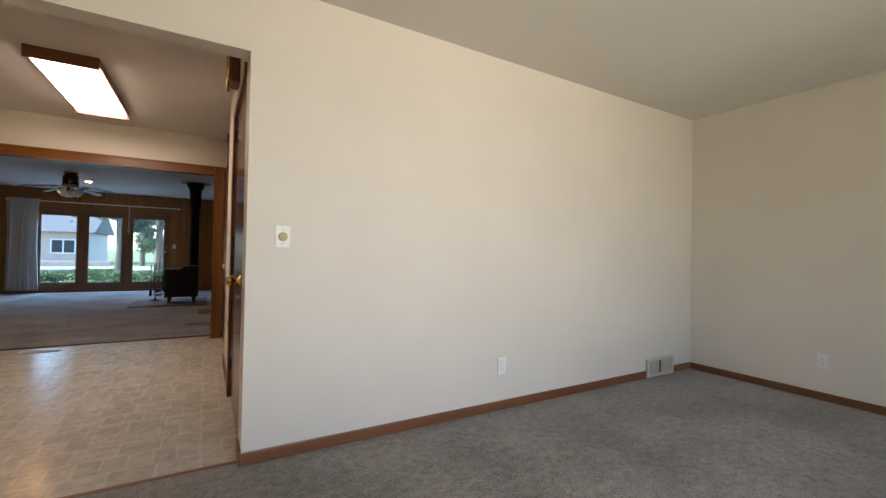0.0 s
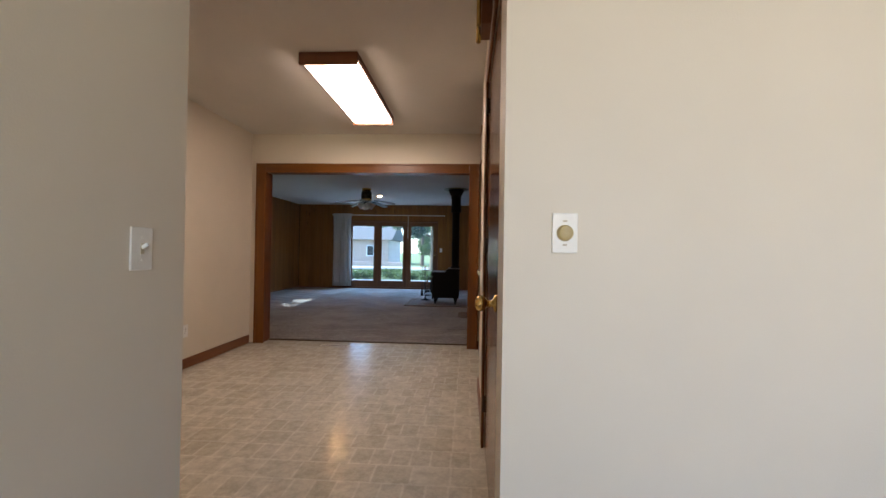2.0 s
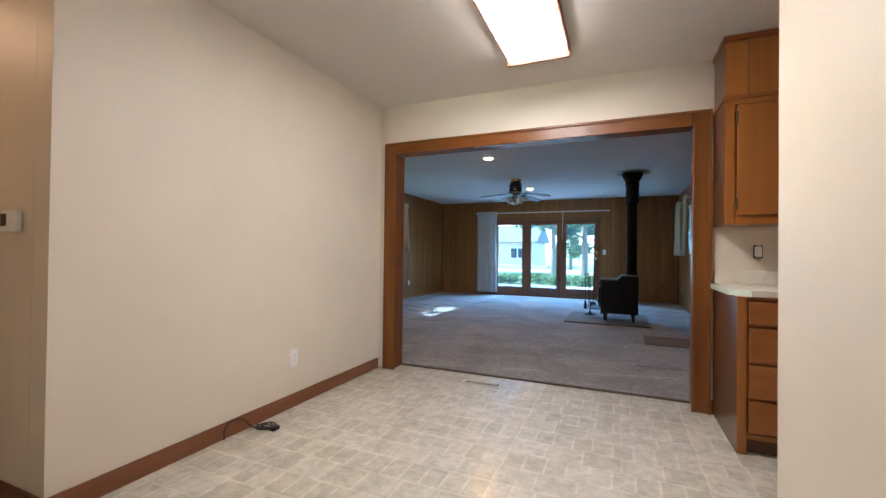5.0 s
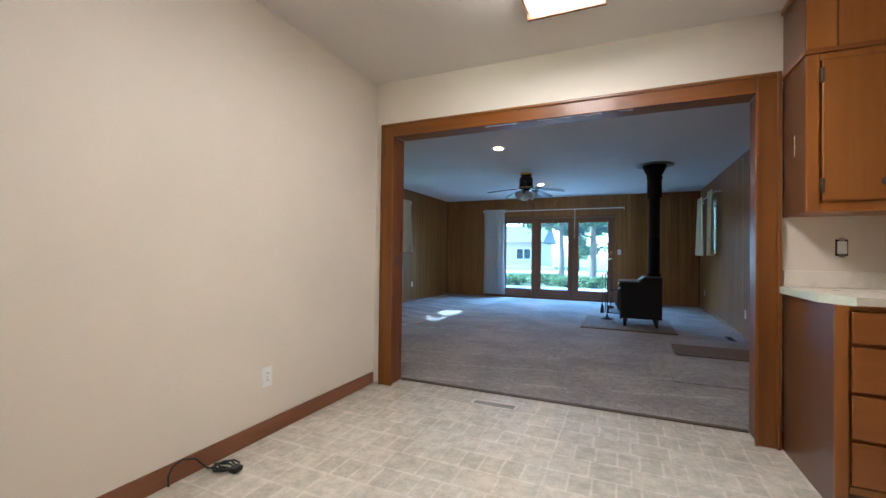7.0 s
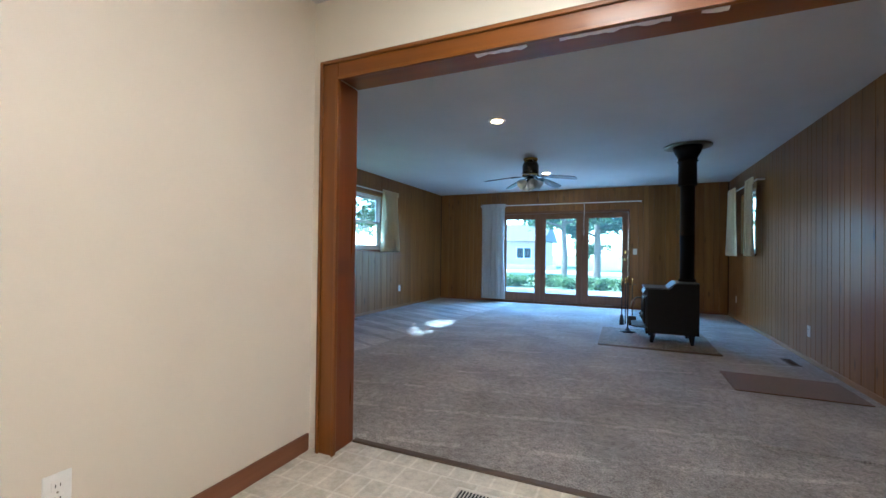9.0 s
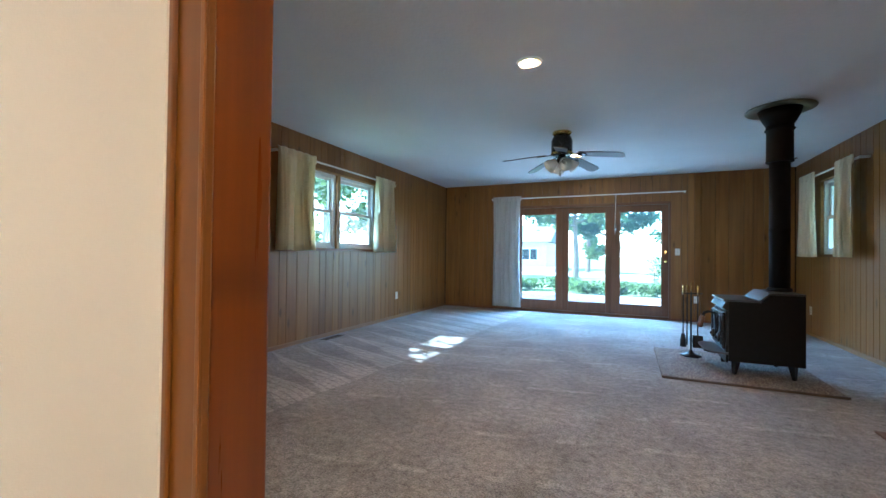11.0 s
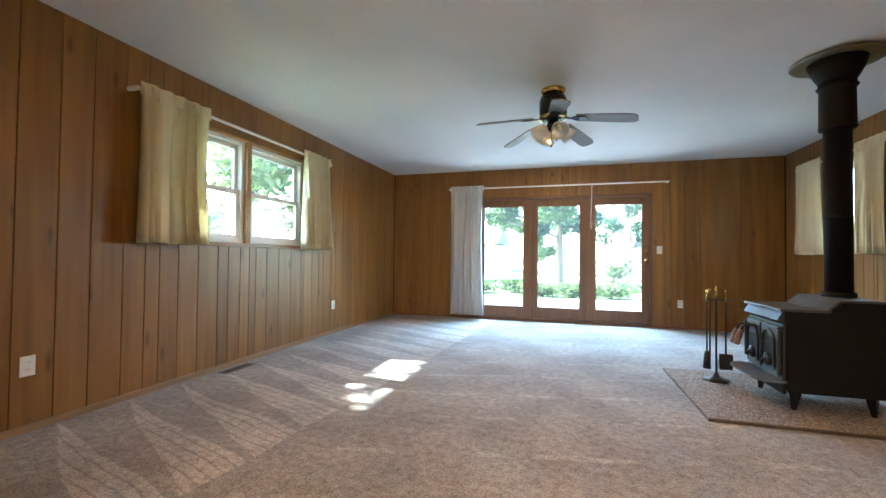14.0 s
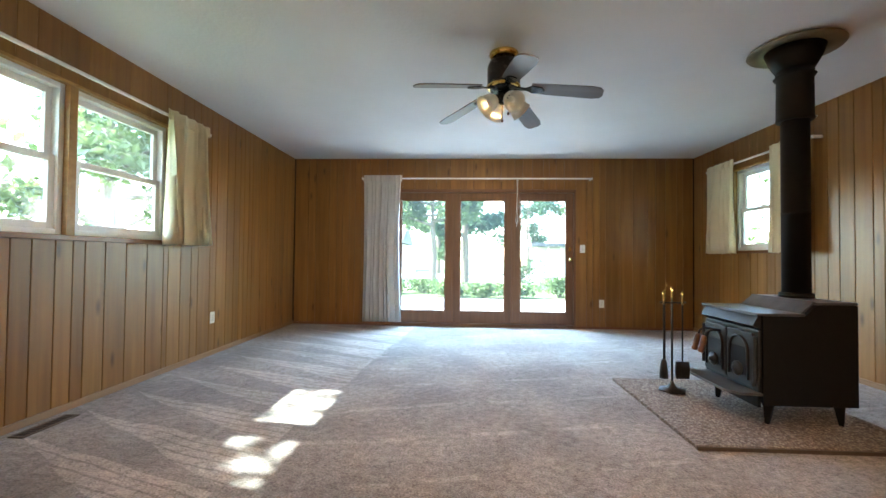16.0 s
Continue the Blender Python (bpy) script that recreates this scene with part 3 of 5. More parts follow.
def panelling(parent, length, base, opening, seed):
    """Boards of uneven width along a wall of that length; base(s) is the pose at s metres along it."""
    rr = random.Random(seed)
    widths = [0.20, 0.10, 0.155, 0.115, 0.18, 0.085, 0.14]
    s = 0.0
    i = 0
    while s < length - 0.03:
        w = widths[(i * 3 + rr.randrange(2)) % 7]
        for edge in (opening[0], opening[1], length):
            if s < edge - 0.01 and s + w > edge - 0.04:
                w = edge - s
        if opening[0] - 0.01 <= s < opening[1] - 0.01:
            if opening[2] > 0.01:
                plank(parent, w, opening[2], base(s, 0))
            plank(parent, w, H - opening[3], base(s, opening[3]))
        else:
            plank(parent, w, H, base(s, 0))
        s += w
        i += 1


# ---- windows ----
def sash_window(name, m, width, label):
    """Double-hung white sash of that width, 0.93 high; its face looks along -y, its foot at the origin."""
    w = thing(name, m, label, "window", kind="structure")
    h, f = 0.955, 0.035
    part("window_frame", boxes(((0, 0, 0), (f, 0.08, h)), ((width - f, 0, 0), (width, 0.08, h)), ((f, 0, h - f), (width - f, 0.08, h)), ((f, 0, 0), (width - f, 0.08, f)), bev=0.004), SASH, w)
    mid = h * 0.5
    for nm, z0, z1, y in (("lower_sash", f, mid + 0.02, 0.018), ("upper_sash", mid - 0.02, h - f, 0.048)):
        b = 0.042
        sash = part(nm, boxes(((f, y, z0), (f + b, y + 0.028, z1)), ((width - f - b, y, z0), (width - f, y + 0.028, z1)),
            ((f + b, y, z0), (width - f - b, y + 0.028, z0 + b)), ((f + b, y, z1 - b), (width - f - b, y + 0.028, z1)), bev=0.004), SASH, w)
        part("pane", boxes(((f + b - 0.005, y + 0.012, z0 + b - 0.005), (width - f - b + 0.005, y + 0.016, z1 - b + 0.005))), GLASS, sash)
    part("sash_lock", boxes(((width / 2 - 0.03, 0.008, mid + 0.02), (width / 2 + 0.03, 0.03, mid + 0.034)), bev=0.003), CHROME, w)
    return w


def curtain(name, m, w, h, folds, material, label, bunch=0.05):
    """A hanging cloth, top centre of its left edge at the origin, along x, falling to -z."""
    cur = thing(name, m, label, "curtain")
    bm = bmesh.new()
    nx, nz = folds * 10, 14
    rr = random.Random(int(w * 1000) + folds)
    ph = [rr.uniform(-0.5, 0.5) for _ in range(folds + 1)]
    grid = []
    for j in range(nz + 1):
        v = j / nz
        row = []
        for i in range(nx + 1):
            u = i / nx
            k = u * folds
            a = 2 * math.pi * (k + 0.28 * math.sin(2.1 * k + ph[0] * 4)) + ph[1] * v * math.sin(3 * u)
            amp = bunch * (0.35 + 0.85 * v ** 0.6) * (0.65 + 0.35 * math.sin(1.7 * k + ph[2] * 6))
            sway = 0.012 * math.sin(3 * v + 5 * u)
            x = u * w * (1.0 - 0.05 * math.sin(math.pi * v)) + 0.012 * math.sin(2 * a) * v + sway
            row.append(bm.verts.new((x, amp * math.sin(a) + 0.3 * amp * math.sin(2.3 * a + 1), -h * v - 0.006 * math.sin(a) * (v > 0.95))))
        grid.append(row)
    for j in range(nz):
        for i in range(nx):
            bm.faces.new((grid[j][i], grid[j + 1][i], grid[j + 1][i + 1], grid[j][i + 1])).smooth = True
    cl = part("cloth", bm, material, cur)
    so = cl.modifiers.new("thickness", "SOLIDIFY")
    so.thickness = 0.004
    bm = bmesh.new()
    top = [(w * i / 24, 0.014 * math.sin(2 * math.pi * folds * i / 24)) for i in range(25)]
    prism(bm, [(x, y - 0.006) for x, y in top] + [(x, y + 0.006) for x, y in reversed(top)], -0.07, 0.02)
    part("heading", bm, material, cur, "pleated heading tape")
    return cur


def curtain_rod(m, length, label):
    rod = thing("curtain_rod", m, label, "curtain rod")
    part("rail", boxes(((0, -0.012, -0.011), (length, 0.006, 0.011)), bev=0.005), WHITE, rod)
    for x in (0.0, length):
        part("bracket", boxes(((x - 0.012, -0.01, -0.014), (x + 0.012, 0.085, 0.014)), bev=0.004), WHITE, rod)
    return rod




def at(x, y, z, turn=0):
    return pose(x, y, z, 0, 0, turn)


# west window: a pair of sashes in a wooden liner
wl0, wl1, wz0, wz1 = WIN_L
liner = thing("window_liner_west", at(LX0, wl0, wz0, 90), "golden stained wooden liner round a pair of windows", "window frame", kind="structure")
L, Hh = wl1 - wl0, wz1 - wz0
part("sill", boxes(((-0.02, -0.02, -0.022), (L + 0.02, 0.138, 0.012)), bev=0.004), TRIM_X, liner)
part("head", boxes(((0, -0.004, Hh - 0.02), (L, 0.138, Hh)), bev=0.003), GOLDWOOD, liner)
for x in (0.0, L / 2 - 0.028, L - 0.022):
    part("post", boxes(((x, -0.004, 0.012), (x + (0.056 if 0.1 < x < L - 0.1 else 0.022), 0.138, Hh - 0.02)), bev=0.003), GOLDWOOD, liner)
half = L / 2 - 0.052
sash_window("window_1", at(LX0 - 0.03, wl0 + 0.023, wz0 + 0.013, 90), half, "white double-hung window, shut, trees outside")
sash_window("window_2", at(LX0 - 0.03, wl0 + L / 2 + 0.029, wz0 + 0.013, 90), half, "white double-hung window, shut, trees outside")
curtain_rod(at(LX0 + 0.085, 8.80, 2.135, 90), 2.42, "white curtain rod over a pair of windows")
curtain("curtain", at(LX0 + 0.12, 8.80, 2.16, 90), 0.57, 1.08, 5, CURTAIN, "short cream pleated curtain drawn aside beside the windows", 0.07)
curtain("curtain", at(LX0 + 0.12, 10.63, 2.16, 90), 0.53, 1.08, 5, CURTAIN, "short cream pleated curtain drawn aside beside the windows", 0.07)

# east window
e0, e1 = WIN_R[0], WIN_R[1]
liner = thing("window_liner_east", at(LX1, e1, wz0, -90), "golden stained wooden liner round a window", "window frame", kind="structure")
L = e1 - e0
part("sill", boxes(((-0.02, -0.02, -0.022), (L + 0.02, 0.138, 0.012)), bev=0.004), TRIM_X, liner)
part("head", boxes(((0, -0.004, Hh - 0.02), (L, 0.138, Hh)), bev=0.003), GOLDWOOD, liner)
for x in (0.0, L - 0.022):
    part("post", boxes(((x, -0.004, 0.012), (x + 0.022, 0.138, Hh - 0.02)), bev=0.003), GOLDWOOD, liner)
sash_window("window_3", at(LX1 + 0.03, e1 - 0.023, wz0 + 0.013, -90), L - 0.046, "white double-hung window, shut, bright daylight outside")
curtain_rod(at(LX1 - 0.085, 12.95, 2.135, -90), 1.62, "white curtain rod over a window")
curtain("curtain", at(LX1 - 0.12, 12.88, 2.16, -90), 0.50, 1.08, 5, CURTAIN, "short cream pleated curtain drawn aside beside a window")
curtain("curtain", at(LX1 - 0.12, 11.80, 2.16, -90), 0.42, 1.08, 5, CURTAIN, "short cream pleated curtain drawn aside near the stove")

# dining window behind the walker
w4 = thing("window_4", at(1.6, -2.6, 0.5), "wide white-framed picture window", "window", kind="structure")
part("window_frame", boxes(((0, 0, 0), (0.05, 0.06, 1.6)), ((2.15, 0, 0), (2.2, 0.06, 1.6)), ((0.05, 0, 1.55), (2.15, 0.06, 1.6)), ((0.05, 0, 0), (2.15, 0.06, 0.05)), ((1.07, 0, 0.05), (1.13, 0.06, 1.55))), SASH, w4)

# patio doors
x0, x1, _, zt = DOOR_F
pd = thing("door_patio", pose(0, LY1, 0), "row of three brown wooden glazed patio doors, shut", "patio door", kind="structure")
part("door_frame", boxes(((x0, -0.018, 0), (x0 + 0.045, 0.15, zt)), ((x1 - 0.03, -0.018, 0), (x1, 0.15, zt)), ((x0 + 0.045, -0.018, 1.945), (x1 - 0.03, 0.15, zt)), bev=0.004), DOORFRAME, pd)
part("sill", boxes(((x0 + 0.045, -0.015, 0), (x1 - 0.03, 0.15, 0.045)), bev=0.004), DOORFRAME, pd)
edges = (-2.094, -1.245, -0.385, 0.489)
panes = ((-2.0, -1.35), (-1.14, -0.49), (-0.27, 0.39))
for i in range(3):
    a, b = edges[i] + 0.001, edges[i + 1] - 0.001
    p0, p1 = panes[i]
    leaf = part("door_leaf", boxes(((a, 0.02, 0.047), (p0, 0.065, 1.943)), ((p1, 0.02, 0.047), (b, 0.065, 1.943)), ((p0, 0.02, 0.047), (p1, 0.065, 0.215)), ((p0, 0.02, 1.835), (p1, 0.065, 1.943)), bev=0.005), DOORFRAME, pd)
    part("glazing_bead", boxes(((p0, 0.012, 0.215), (p0 + 0.014, 0.02, 1.835)), ((p1 - 0.014, 0.012, 0.215), (p1, 0.02, 1.835)), ((p0 + 0.014, 0.012, 0.215), (p1 - 0.014, 0.02, 0.229)), ((p0 + 0.014, 0.012, 1.821), (p1 - 0.014, 0.02, 1.835)), bev=0.003), DOORFRAME, leaf)
    part("pane", boxes(((p0 - 0.004, 0.04, 0.21), (p1 + 0.004, 0.046, 1.84))), DOORGLASS, leaf)
for x in edges[1:3]:
    part("meeting_stile", boxes(((x - 0.03, 0.066, 0.045), (x + 0.03, 0.11, 1.944)), bev=0.003), DOORFRAME, pd)
    part("astragal", boxes(((x - 0.012, 0.008, 0.047), (x + 0.012, 0.0195, 1.943)), bev=0.004), DOORFRAME, pd)
bm = lathe(bmesh.new(), [(0.012, 0), (0.014, 0.03), (0.026, 0.04), (0.028, 0.055), (0.018, 0.066), (0.002, 0.068)], Matrix.Translation((0.44, 0.02, 0.98)) @ pose(0, 0, 0, 90), 16)
part("door_knob", bm, BRASS, pd, "small brass knob")
part("latch_plate", boxes(((0.425, 0.014, 1.10), (0.455, 0.0195, 1.16)), bev=0.003), BRASS, pd, "brass deadbolt plate")
curtain_rod(pose(-2.56, LY1 - 0.1, 2.13), 3.27, "long white traverse rod over patio doors")
curtain("curtain", pose(-2.53, LY1 - 0.135, 2.15), 0.55, 2.08, 8, DRAPE, "full-length pale pleated drape drawn aside beside patio doors", 0.04)
wand = thing("drapery_pull", pose(-0.34, LY1 - 0.13, 2.12), "thin white looped curtain cord hanging", "cord")
part("cord", tube(bmesh.new(), [(0, 0, 0), (0.004, 0, -0.25), (-0.004, 0, -0.45), (-0.012, 0, -0.6), (0, 0, -0.68), (0.014, 0, -0.6), (0.006, 0, -0.4), (0.01, 0, -0.2), (0.012, 0, 0)], 0.004, 6), WHITE, wand)

# ---- dining room and closet door ----
closet = thing("door_closet", at(1.5, 0, 0), "glossy brown slab door, shut, with brass knob", "door", kind="structure")
part("slab", boxes(((0.004, 2.956, 0.008), (0.04, 3.848, 2.035)), bev=0.003), DOORWOOD, closet)
part("casing_far", boxes(((-0.016, 3.853, -0.004), (0.0, 3.95, 2.10)), bev=0.005), TRIM_Z, closet)
part("casing_head", boxes(((-0.016, 2.94, 2.038), (0.0, 3.852, 2.10)), bev=0.005), TRIM_X, closet)
for z in (0.2, 1.08, 1.86):
    part("hinge", boxes(((-0.012, 3.844, z), (0.006, 3.86, z + 0.09)), bev=0.003), BRONZE, closet)
knob = part("door_knob", lathe(bmesh.new(), [(0.032, 0), (0.032, 0.006), (0.012, 0.012), (0.012, 0.034), (0.024, 0.042), (0.030, 0.056), (0.026, 0.070), (0.014, 0.077), (0.002, 0.078)], Matrix.Translation((0.004, 3.065, 0.90)) @ pose(0, 0, 0, 0, -90), 20), BRASS, closet, "polished brass knob")


def wall_plate(name, m, label, kind_of, category):
    """A plate on a wall: face along -y, centre at the origin."""
    o = thing(name, m, label, category)
    part("plate", boxes(((-0.036, -0.006, -0.057), (0.036, 0, 0.057)), bev=0.004), WHITE, o)
    if kind_of == "outlet":
        for z in (-0.02, 0.02):
            so = part("socket", boxes(((-0.016, -0.0085, z - 0.013), (0.016, -0.006, z + 0.013)), bev=0.002), WHITE, o)
            for x in (-0.007, 0.005):
                part("slot", boxes(((x, -0.0092, z - 0.004), (x + 0.002, -0.0086, z + 0.006))), DARKSLOT, so)
        part("screw", cone(bmesh.new(), (0, -0.006, 0), (0, -0.008, 0), 0.003, 0.003, 8), CHROME, o)
    elif kind_of == "switch":
        part("toggle_slot", boxes(((-0.006, -0.0072, -0.014), (0.006, -0.0062, 0.014))), IVORY, o)
        tg = part("toggle", boxes(((-0.004, -0.017, -0.005), (0.004, 0.002, 0.005)), bev=0.002), WHITE, o)
        tg.matrix_local = pose(0, -0.008, 0.003, -32)
        for z in (-0.03, 0.03):
            part("screw", cone(bmesh.new(), (0, -0.006, z), (0, -0.0075, z), 0.003, 0.003, 8), WHITE, o)
    elif kind_of == "dial":
        part("dial", lathe(bmesh.new(), [(0.0235, 0.006), (0.0225, 0.014), (0.02, 0.022), (0.017, 0.024), (0.002, 0.024)], pose(0, 0, 0, 90), 24), DIALGOLD, o, "round brass-coloured dimmer knob")
        for z in (-0.034, 0.034):
            part("mark", boxes(((-0.006, -0.0075, z - 0.002), (0.006, -0.0062, z + 0.002))), TANGRILLE, o)
    return o


wall_plate("wall_dial", at(1.672, 2.74, 1.145), "white wall plate with round brass dimmer knob", "dial", "dimmer switch")
wall_plate("light_switch", at(0.53, 2.587, 1.082, 90), "white toggle light switch on cream wall", "switch", "light switch")
wall_plate("outlet", at(3.13, 2.74, 0.30), "white wall outlet above the baseboard", "outlet", "outlet")
wall_plate("outlet", at(5.47, 1.74, 0.30, -90), "white wall outlet above the baseboard", "outlet", "outlet")
wall_plate("outlet", at(-1.15, 5.12, 0.335, 90), "white wall outlet above the baseboard", "outlet", "outlet")
wall_plate("outlet", at(LX0, 8.29, 0.37, 90), "white wall outlet on dark wood panelling", "outlet", "outlet")
wall_plate("outlet", at(LX0, 11.45, 0.37, 90), "white wall outlet on dark wood panelling", "outlet", "outlet")
wall_plate("outlet", at(0.885, LY1, 0.36), "white wall outlet on dark wood panelling", "outlet", "outlet")
wall_plate("light_switch", at(0.615, LY1, 1.14), "white light switch beside patio doors", "switch", "light switch")
wall_plate("outlet", at(LX1, 9.85, 0.31, -90), "white wall outlet on dark wood panelling", "outlet", "outlet")
wall_plate("outlet", at(LX1, 12.85, 0.34, -90), "white wall outlet on dark wood panelling", "outlet", "outlet")

reg = thing("wall_register", at(4.76, 2.74, 0.0) @ Matrix.Diagonal((0.91, 1, 0.86, 1)), "white metal baseboard air register on cream wall", "air vent")
part("frame", boxes(((0, -0.02, 0.0), (0.03, 0, 0.19)), ((0.41, -0.02, 0), (0.44, 0, 0.19)), ((0.03, -0.02, 0.165), (0.41, 0, 0.19)), ((0.03, -0.02, 0), (0.41, 0, 0.025)), bev=0.004), REGISTER, reg)
part("backing", boxes(((0.03, -0.006, 0.025), (0.41, -0.001, 0.165))), DARKSLOT, reg)
for i in range(24):
    x = 0.034 + i * 0.0157
    if abs(i - 11.5) > 0.9:
        part("slat", boxes(((x, -0.016, 0.025), (x + 0.007, -0.004, 0.165))), REGISTER, reg)

chime = thing("door_chime", at(1.5, 3.62, 2.17), "brown wooden door chime with tubes above a door", "door chime")
part("cover", boxes(((-0.055, -0.085, 0.03), (0, 0.085, 0.25)), bev=0.008), BASE_Y, chime)
part("tube", tube(bmesh.new(), [(-0.065, -0.045, 0.04), (-0.065, -0.045, 0.24)], 0.012, 10), BRASS, chime)
part("tube", tube(bmesh.new(), [(-0.065, 0.045, 0.0), (-0.065, 0.045, 0.24)], 0.012, 10), BRASS, chime)
part("grille", boxes(((-0.062, -0.02, 0.05), (-0.055, 0.02, 0.23)), bev=0.002), DARKSLOT, chime)

# ---- hall ----
th = thing("thermostat", at(-1.41, 3.77, 1.19), "white digital thermostat with small dark screen", "thermostat")
part("case", boxes(((-0.06, -0.028, -0.045), (0.06, 0, 0.045)), bev=0.008), WHITE, th)
part("screen", boxes(((-0.052, -0.030, -0.022), (-0.008, -0.0275, 0.03)), bev=0.002), DARKSLOT, th)
ch = thing("wall_hatch", at(-1.81, 3.77, 0.915), "brown stained wooden hatch door set in wall", "wall hatch")
part("frame", boxes(((-0.25, -0.022, -0.21), (-0.19, 0, 0.21)), ((0.19, -0.022, -0.21), (0.25, 0, 0.21)), ((-0.19, -0.022, 0.15), (0.19, 0, 0.21)), ((-0.19, -0.022, -0.21), (0.19, 0, -0.15)), bev=0.005), TRIM_X, ch)
part("hatch_panel", boxes(((-0.186, -0.014, -0.146), (0.186, 0, 0.146)), bev=0.006), DOORWOOD, ch)
part("hinge", boxes(((0.178, -0.026, -0.09), (0.192, -0.012, 0.1)), bev=0.003), BRONZE, ch)

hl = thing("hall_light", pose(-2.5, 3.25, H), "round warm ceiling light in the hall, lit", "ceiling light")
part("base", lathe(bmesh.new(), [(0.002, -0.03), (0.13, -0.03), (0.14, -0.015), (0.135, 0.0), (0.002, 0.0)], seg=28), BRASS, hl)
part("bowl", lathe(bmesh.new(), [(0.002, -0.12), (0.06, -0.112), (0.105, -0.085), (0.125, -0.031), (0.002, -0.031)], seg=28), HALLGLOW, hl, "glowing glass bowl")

# ---- kitchen ----
lamp = thing("ceiling_light", pose(0.425, 4.96, H), "long fluorescent ceiling light with wooden ends, lit", "ceiling light")
part("diffuser", boxes(((-0.185, -0.655, -0.075), (0.185, 0.655, -0.02)), bev=0.018), TUBELIGHT, lamp, "glowing white diffuser")
part("pan", boxes(((-0.19, -0.66, -0.0195), (0.19, 0.66, 0))), WHITE, lamp)
for y in (-0.68, 0.66):
    part("end_board", boxes(((-0.205, y, -0.085), (0.205, y + 0.02, 0)), bev=0.004), BASE_X, lamp, "brown wooden end board")
for x in (-0.205, 0.192):
    part("side_rail", boxes(((x, -0.659, -0.05), (x + 0.013, 0.659, 0)), bev=0.003), BASE_Y, lamp, "brown wooden side rail")

base = thing("base_cabinet", pose(1.53, 5.60, 0), "orange-brown wooden base cabinet with four drawers", "kitchen cabinet")
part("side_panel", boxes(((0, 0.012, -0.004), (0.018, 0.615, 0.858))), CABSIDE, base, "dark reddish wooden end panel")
part("body", boxes(((0.018, 0.02, 0.09), (2.6, 0.6, 0.858))), CABINET_X, base)
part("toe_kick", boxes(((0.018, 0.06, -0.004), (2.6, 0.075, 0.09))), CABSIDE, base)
part("face_frame", boxes(((0, 0, 0.0), (0.045, 0.0195, 0.858)), ((0.045, 0, 0.838), (2.6, 0.0195, 0.858)), ((0.045, 0, 0.085), (2.6, 0.0195, 0.115)), bev=0.003), CABINET, base)
for z0, z1 in ((0.705, 0.832), (0.505, 0.690), (0.312, 0.490), (0.122, 0.297)):
    for xx in (0.052, 0.40):
        d = part("drawer_front", boxes(((xx, -0.012, z0), (xx + 0.30, 0.0, z1)), bev=0.006), CABINET_X, base)
        k = part("knob", lathe(bmesh.new(), [(0.009, 0), (0.008, 0.01), (0.017, 0.017), (0.017, 0.022), (0.002, 0.027)], Matrix.Translation((xx + 0.15, -0.012, (z0 + z1) / 2)) @ pose(0, 0, 0, 90), 14), BRONZE, d, "dark round knob")
top = thing("countertop", pose(1.53, 5.60, 0.858), "cream laminate countertop with clipped corner", "countertop")
part("slab", prism(bmesh.new(), [(-0.02, 0.62), (-0.02, 0.10), (0.06, -0.025), (2.66, -0.025), (2.66, 0.62)], 0.002, 0.036), COUNTER, top)
part("edge_band", prism(bmesh.new(), [(-0.0235, 0.62), (-0.0235, 0.098), (0.058, -0.0285), (0.061, -0.0265), (-0.0205, 0.1005), (-0.0205, 0.62)], 0.0, 0.037), COUNTER_EDGE, top, "pale green-white edge strip")
part("backsplash", boxes(((0.0, 0.606, 0.037), (2.66, 0.619, 0.125)), bev=0.004), COUNTER, top)

up = thing("wall_cabinet", pose(1.53, 5.90, 1.275), "orange-brown wooden wall cabinet reaching the ceiling", "kitchen cabinet")
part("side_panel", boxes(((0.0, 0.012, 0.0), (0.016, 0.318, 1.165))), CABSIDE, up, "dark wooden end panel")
part("body", boxes(((0.016, 0.02, 0.003), (2.6, 0.318, 1.16))), CABINET, up)
part("face_frame", boxes(((0, 0, 0), (0.05, 0.0195, 0.78)), ((0.05, 0, 0), (2.6, 0.0195, 0.045)), ((0.05, 0, 0.735), (2.6, 0.0195, 0.78)), ((0.575, 0, 0.045), (0.63, 0.0195, 0.735)), bev=0.003), CABINET, up)
part("moulding", boxes(((-0.012, -0.014, 0.765), (2.6, -0.0005, 0.79)), ((-0.012, -0.0005, 0.765), (-0.0005, 0.318, 0.79)), bev=0.005), CABINET_X, up)
part("crown", boxes(((-0.012, -0.012, 1.13), (2.6, -0.0005, 1.163)), ((-0.012, -0.0005, 1.13), (-0.0005, 0.318, 1.163)), bev=0.005), CABINET_X, up)
bx0 = 0.002
for i in range(18):
    bw = (0.12, 0.185, 0.11, 0.15)[i % 4]
    part("upper_board", boxes(((bx0, 0.002, 0.792), (bx0 + bw - 0.004, 0.018, 1.128)), bev=0.004), CABINET, up)
    bx0 += bw
for xx in (0.058, 0.318, 0.64, 0.90):
    d = part("door", boxes(((xx, -0.018, 0.052), (xx + 0.25, -0.0005, 0.728)), bev=0.007), CABINET, up)
    kx = xx + (0.215 if xx in (0.058, 0.64) else 0.035)
    part("knob", lathe(bmesh.new(), [(0.01, 0), (0.009, 0.012), (0.019, 0.02), (0.019, 0.026), (0.002, 0.031)], Matrix.Translation((kx, -0.018, 0.13)) @ pose(0, 0, 0, 90), 16), BRONZE, d, "dark round knob")
    for z in (0.09, 0.62):
        hx = xx if xx in (0.058, 0.64) else xx + 0.25
        part("hinge", boxes(((hx - 0.007, -0.022, z), (hx + 0.007, -0.001, z + 0.07)), bev=0.003), BRONZE, d)
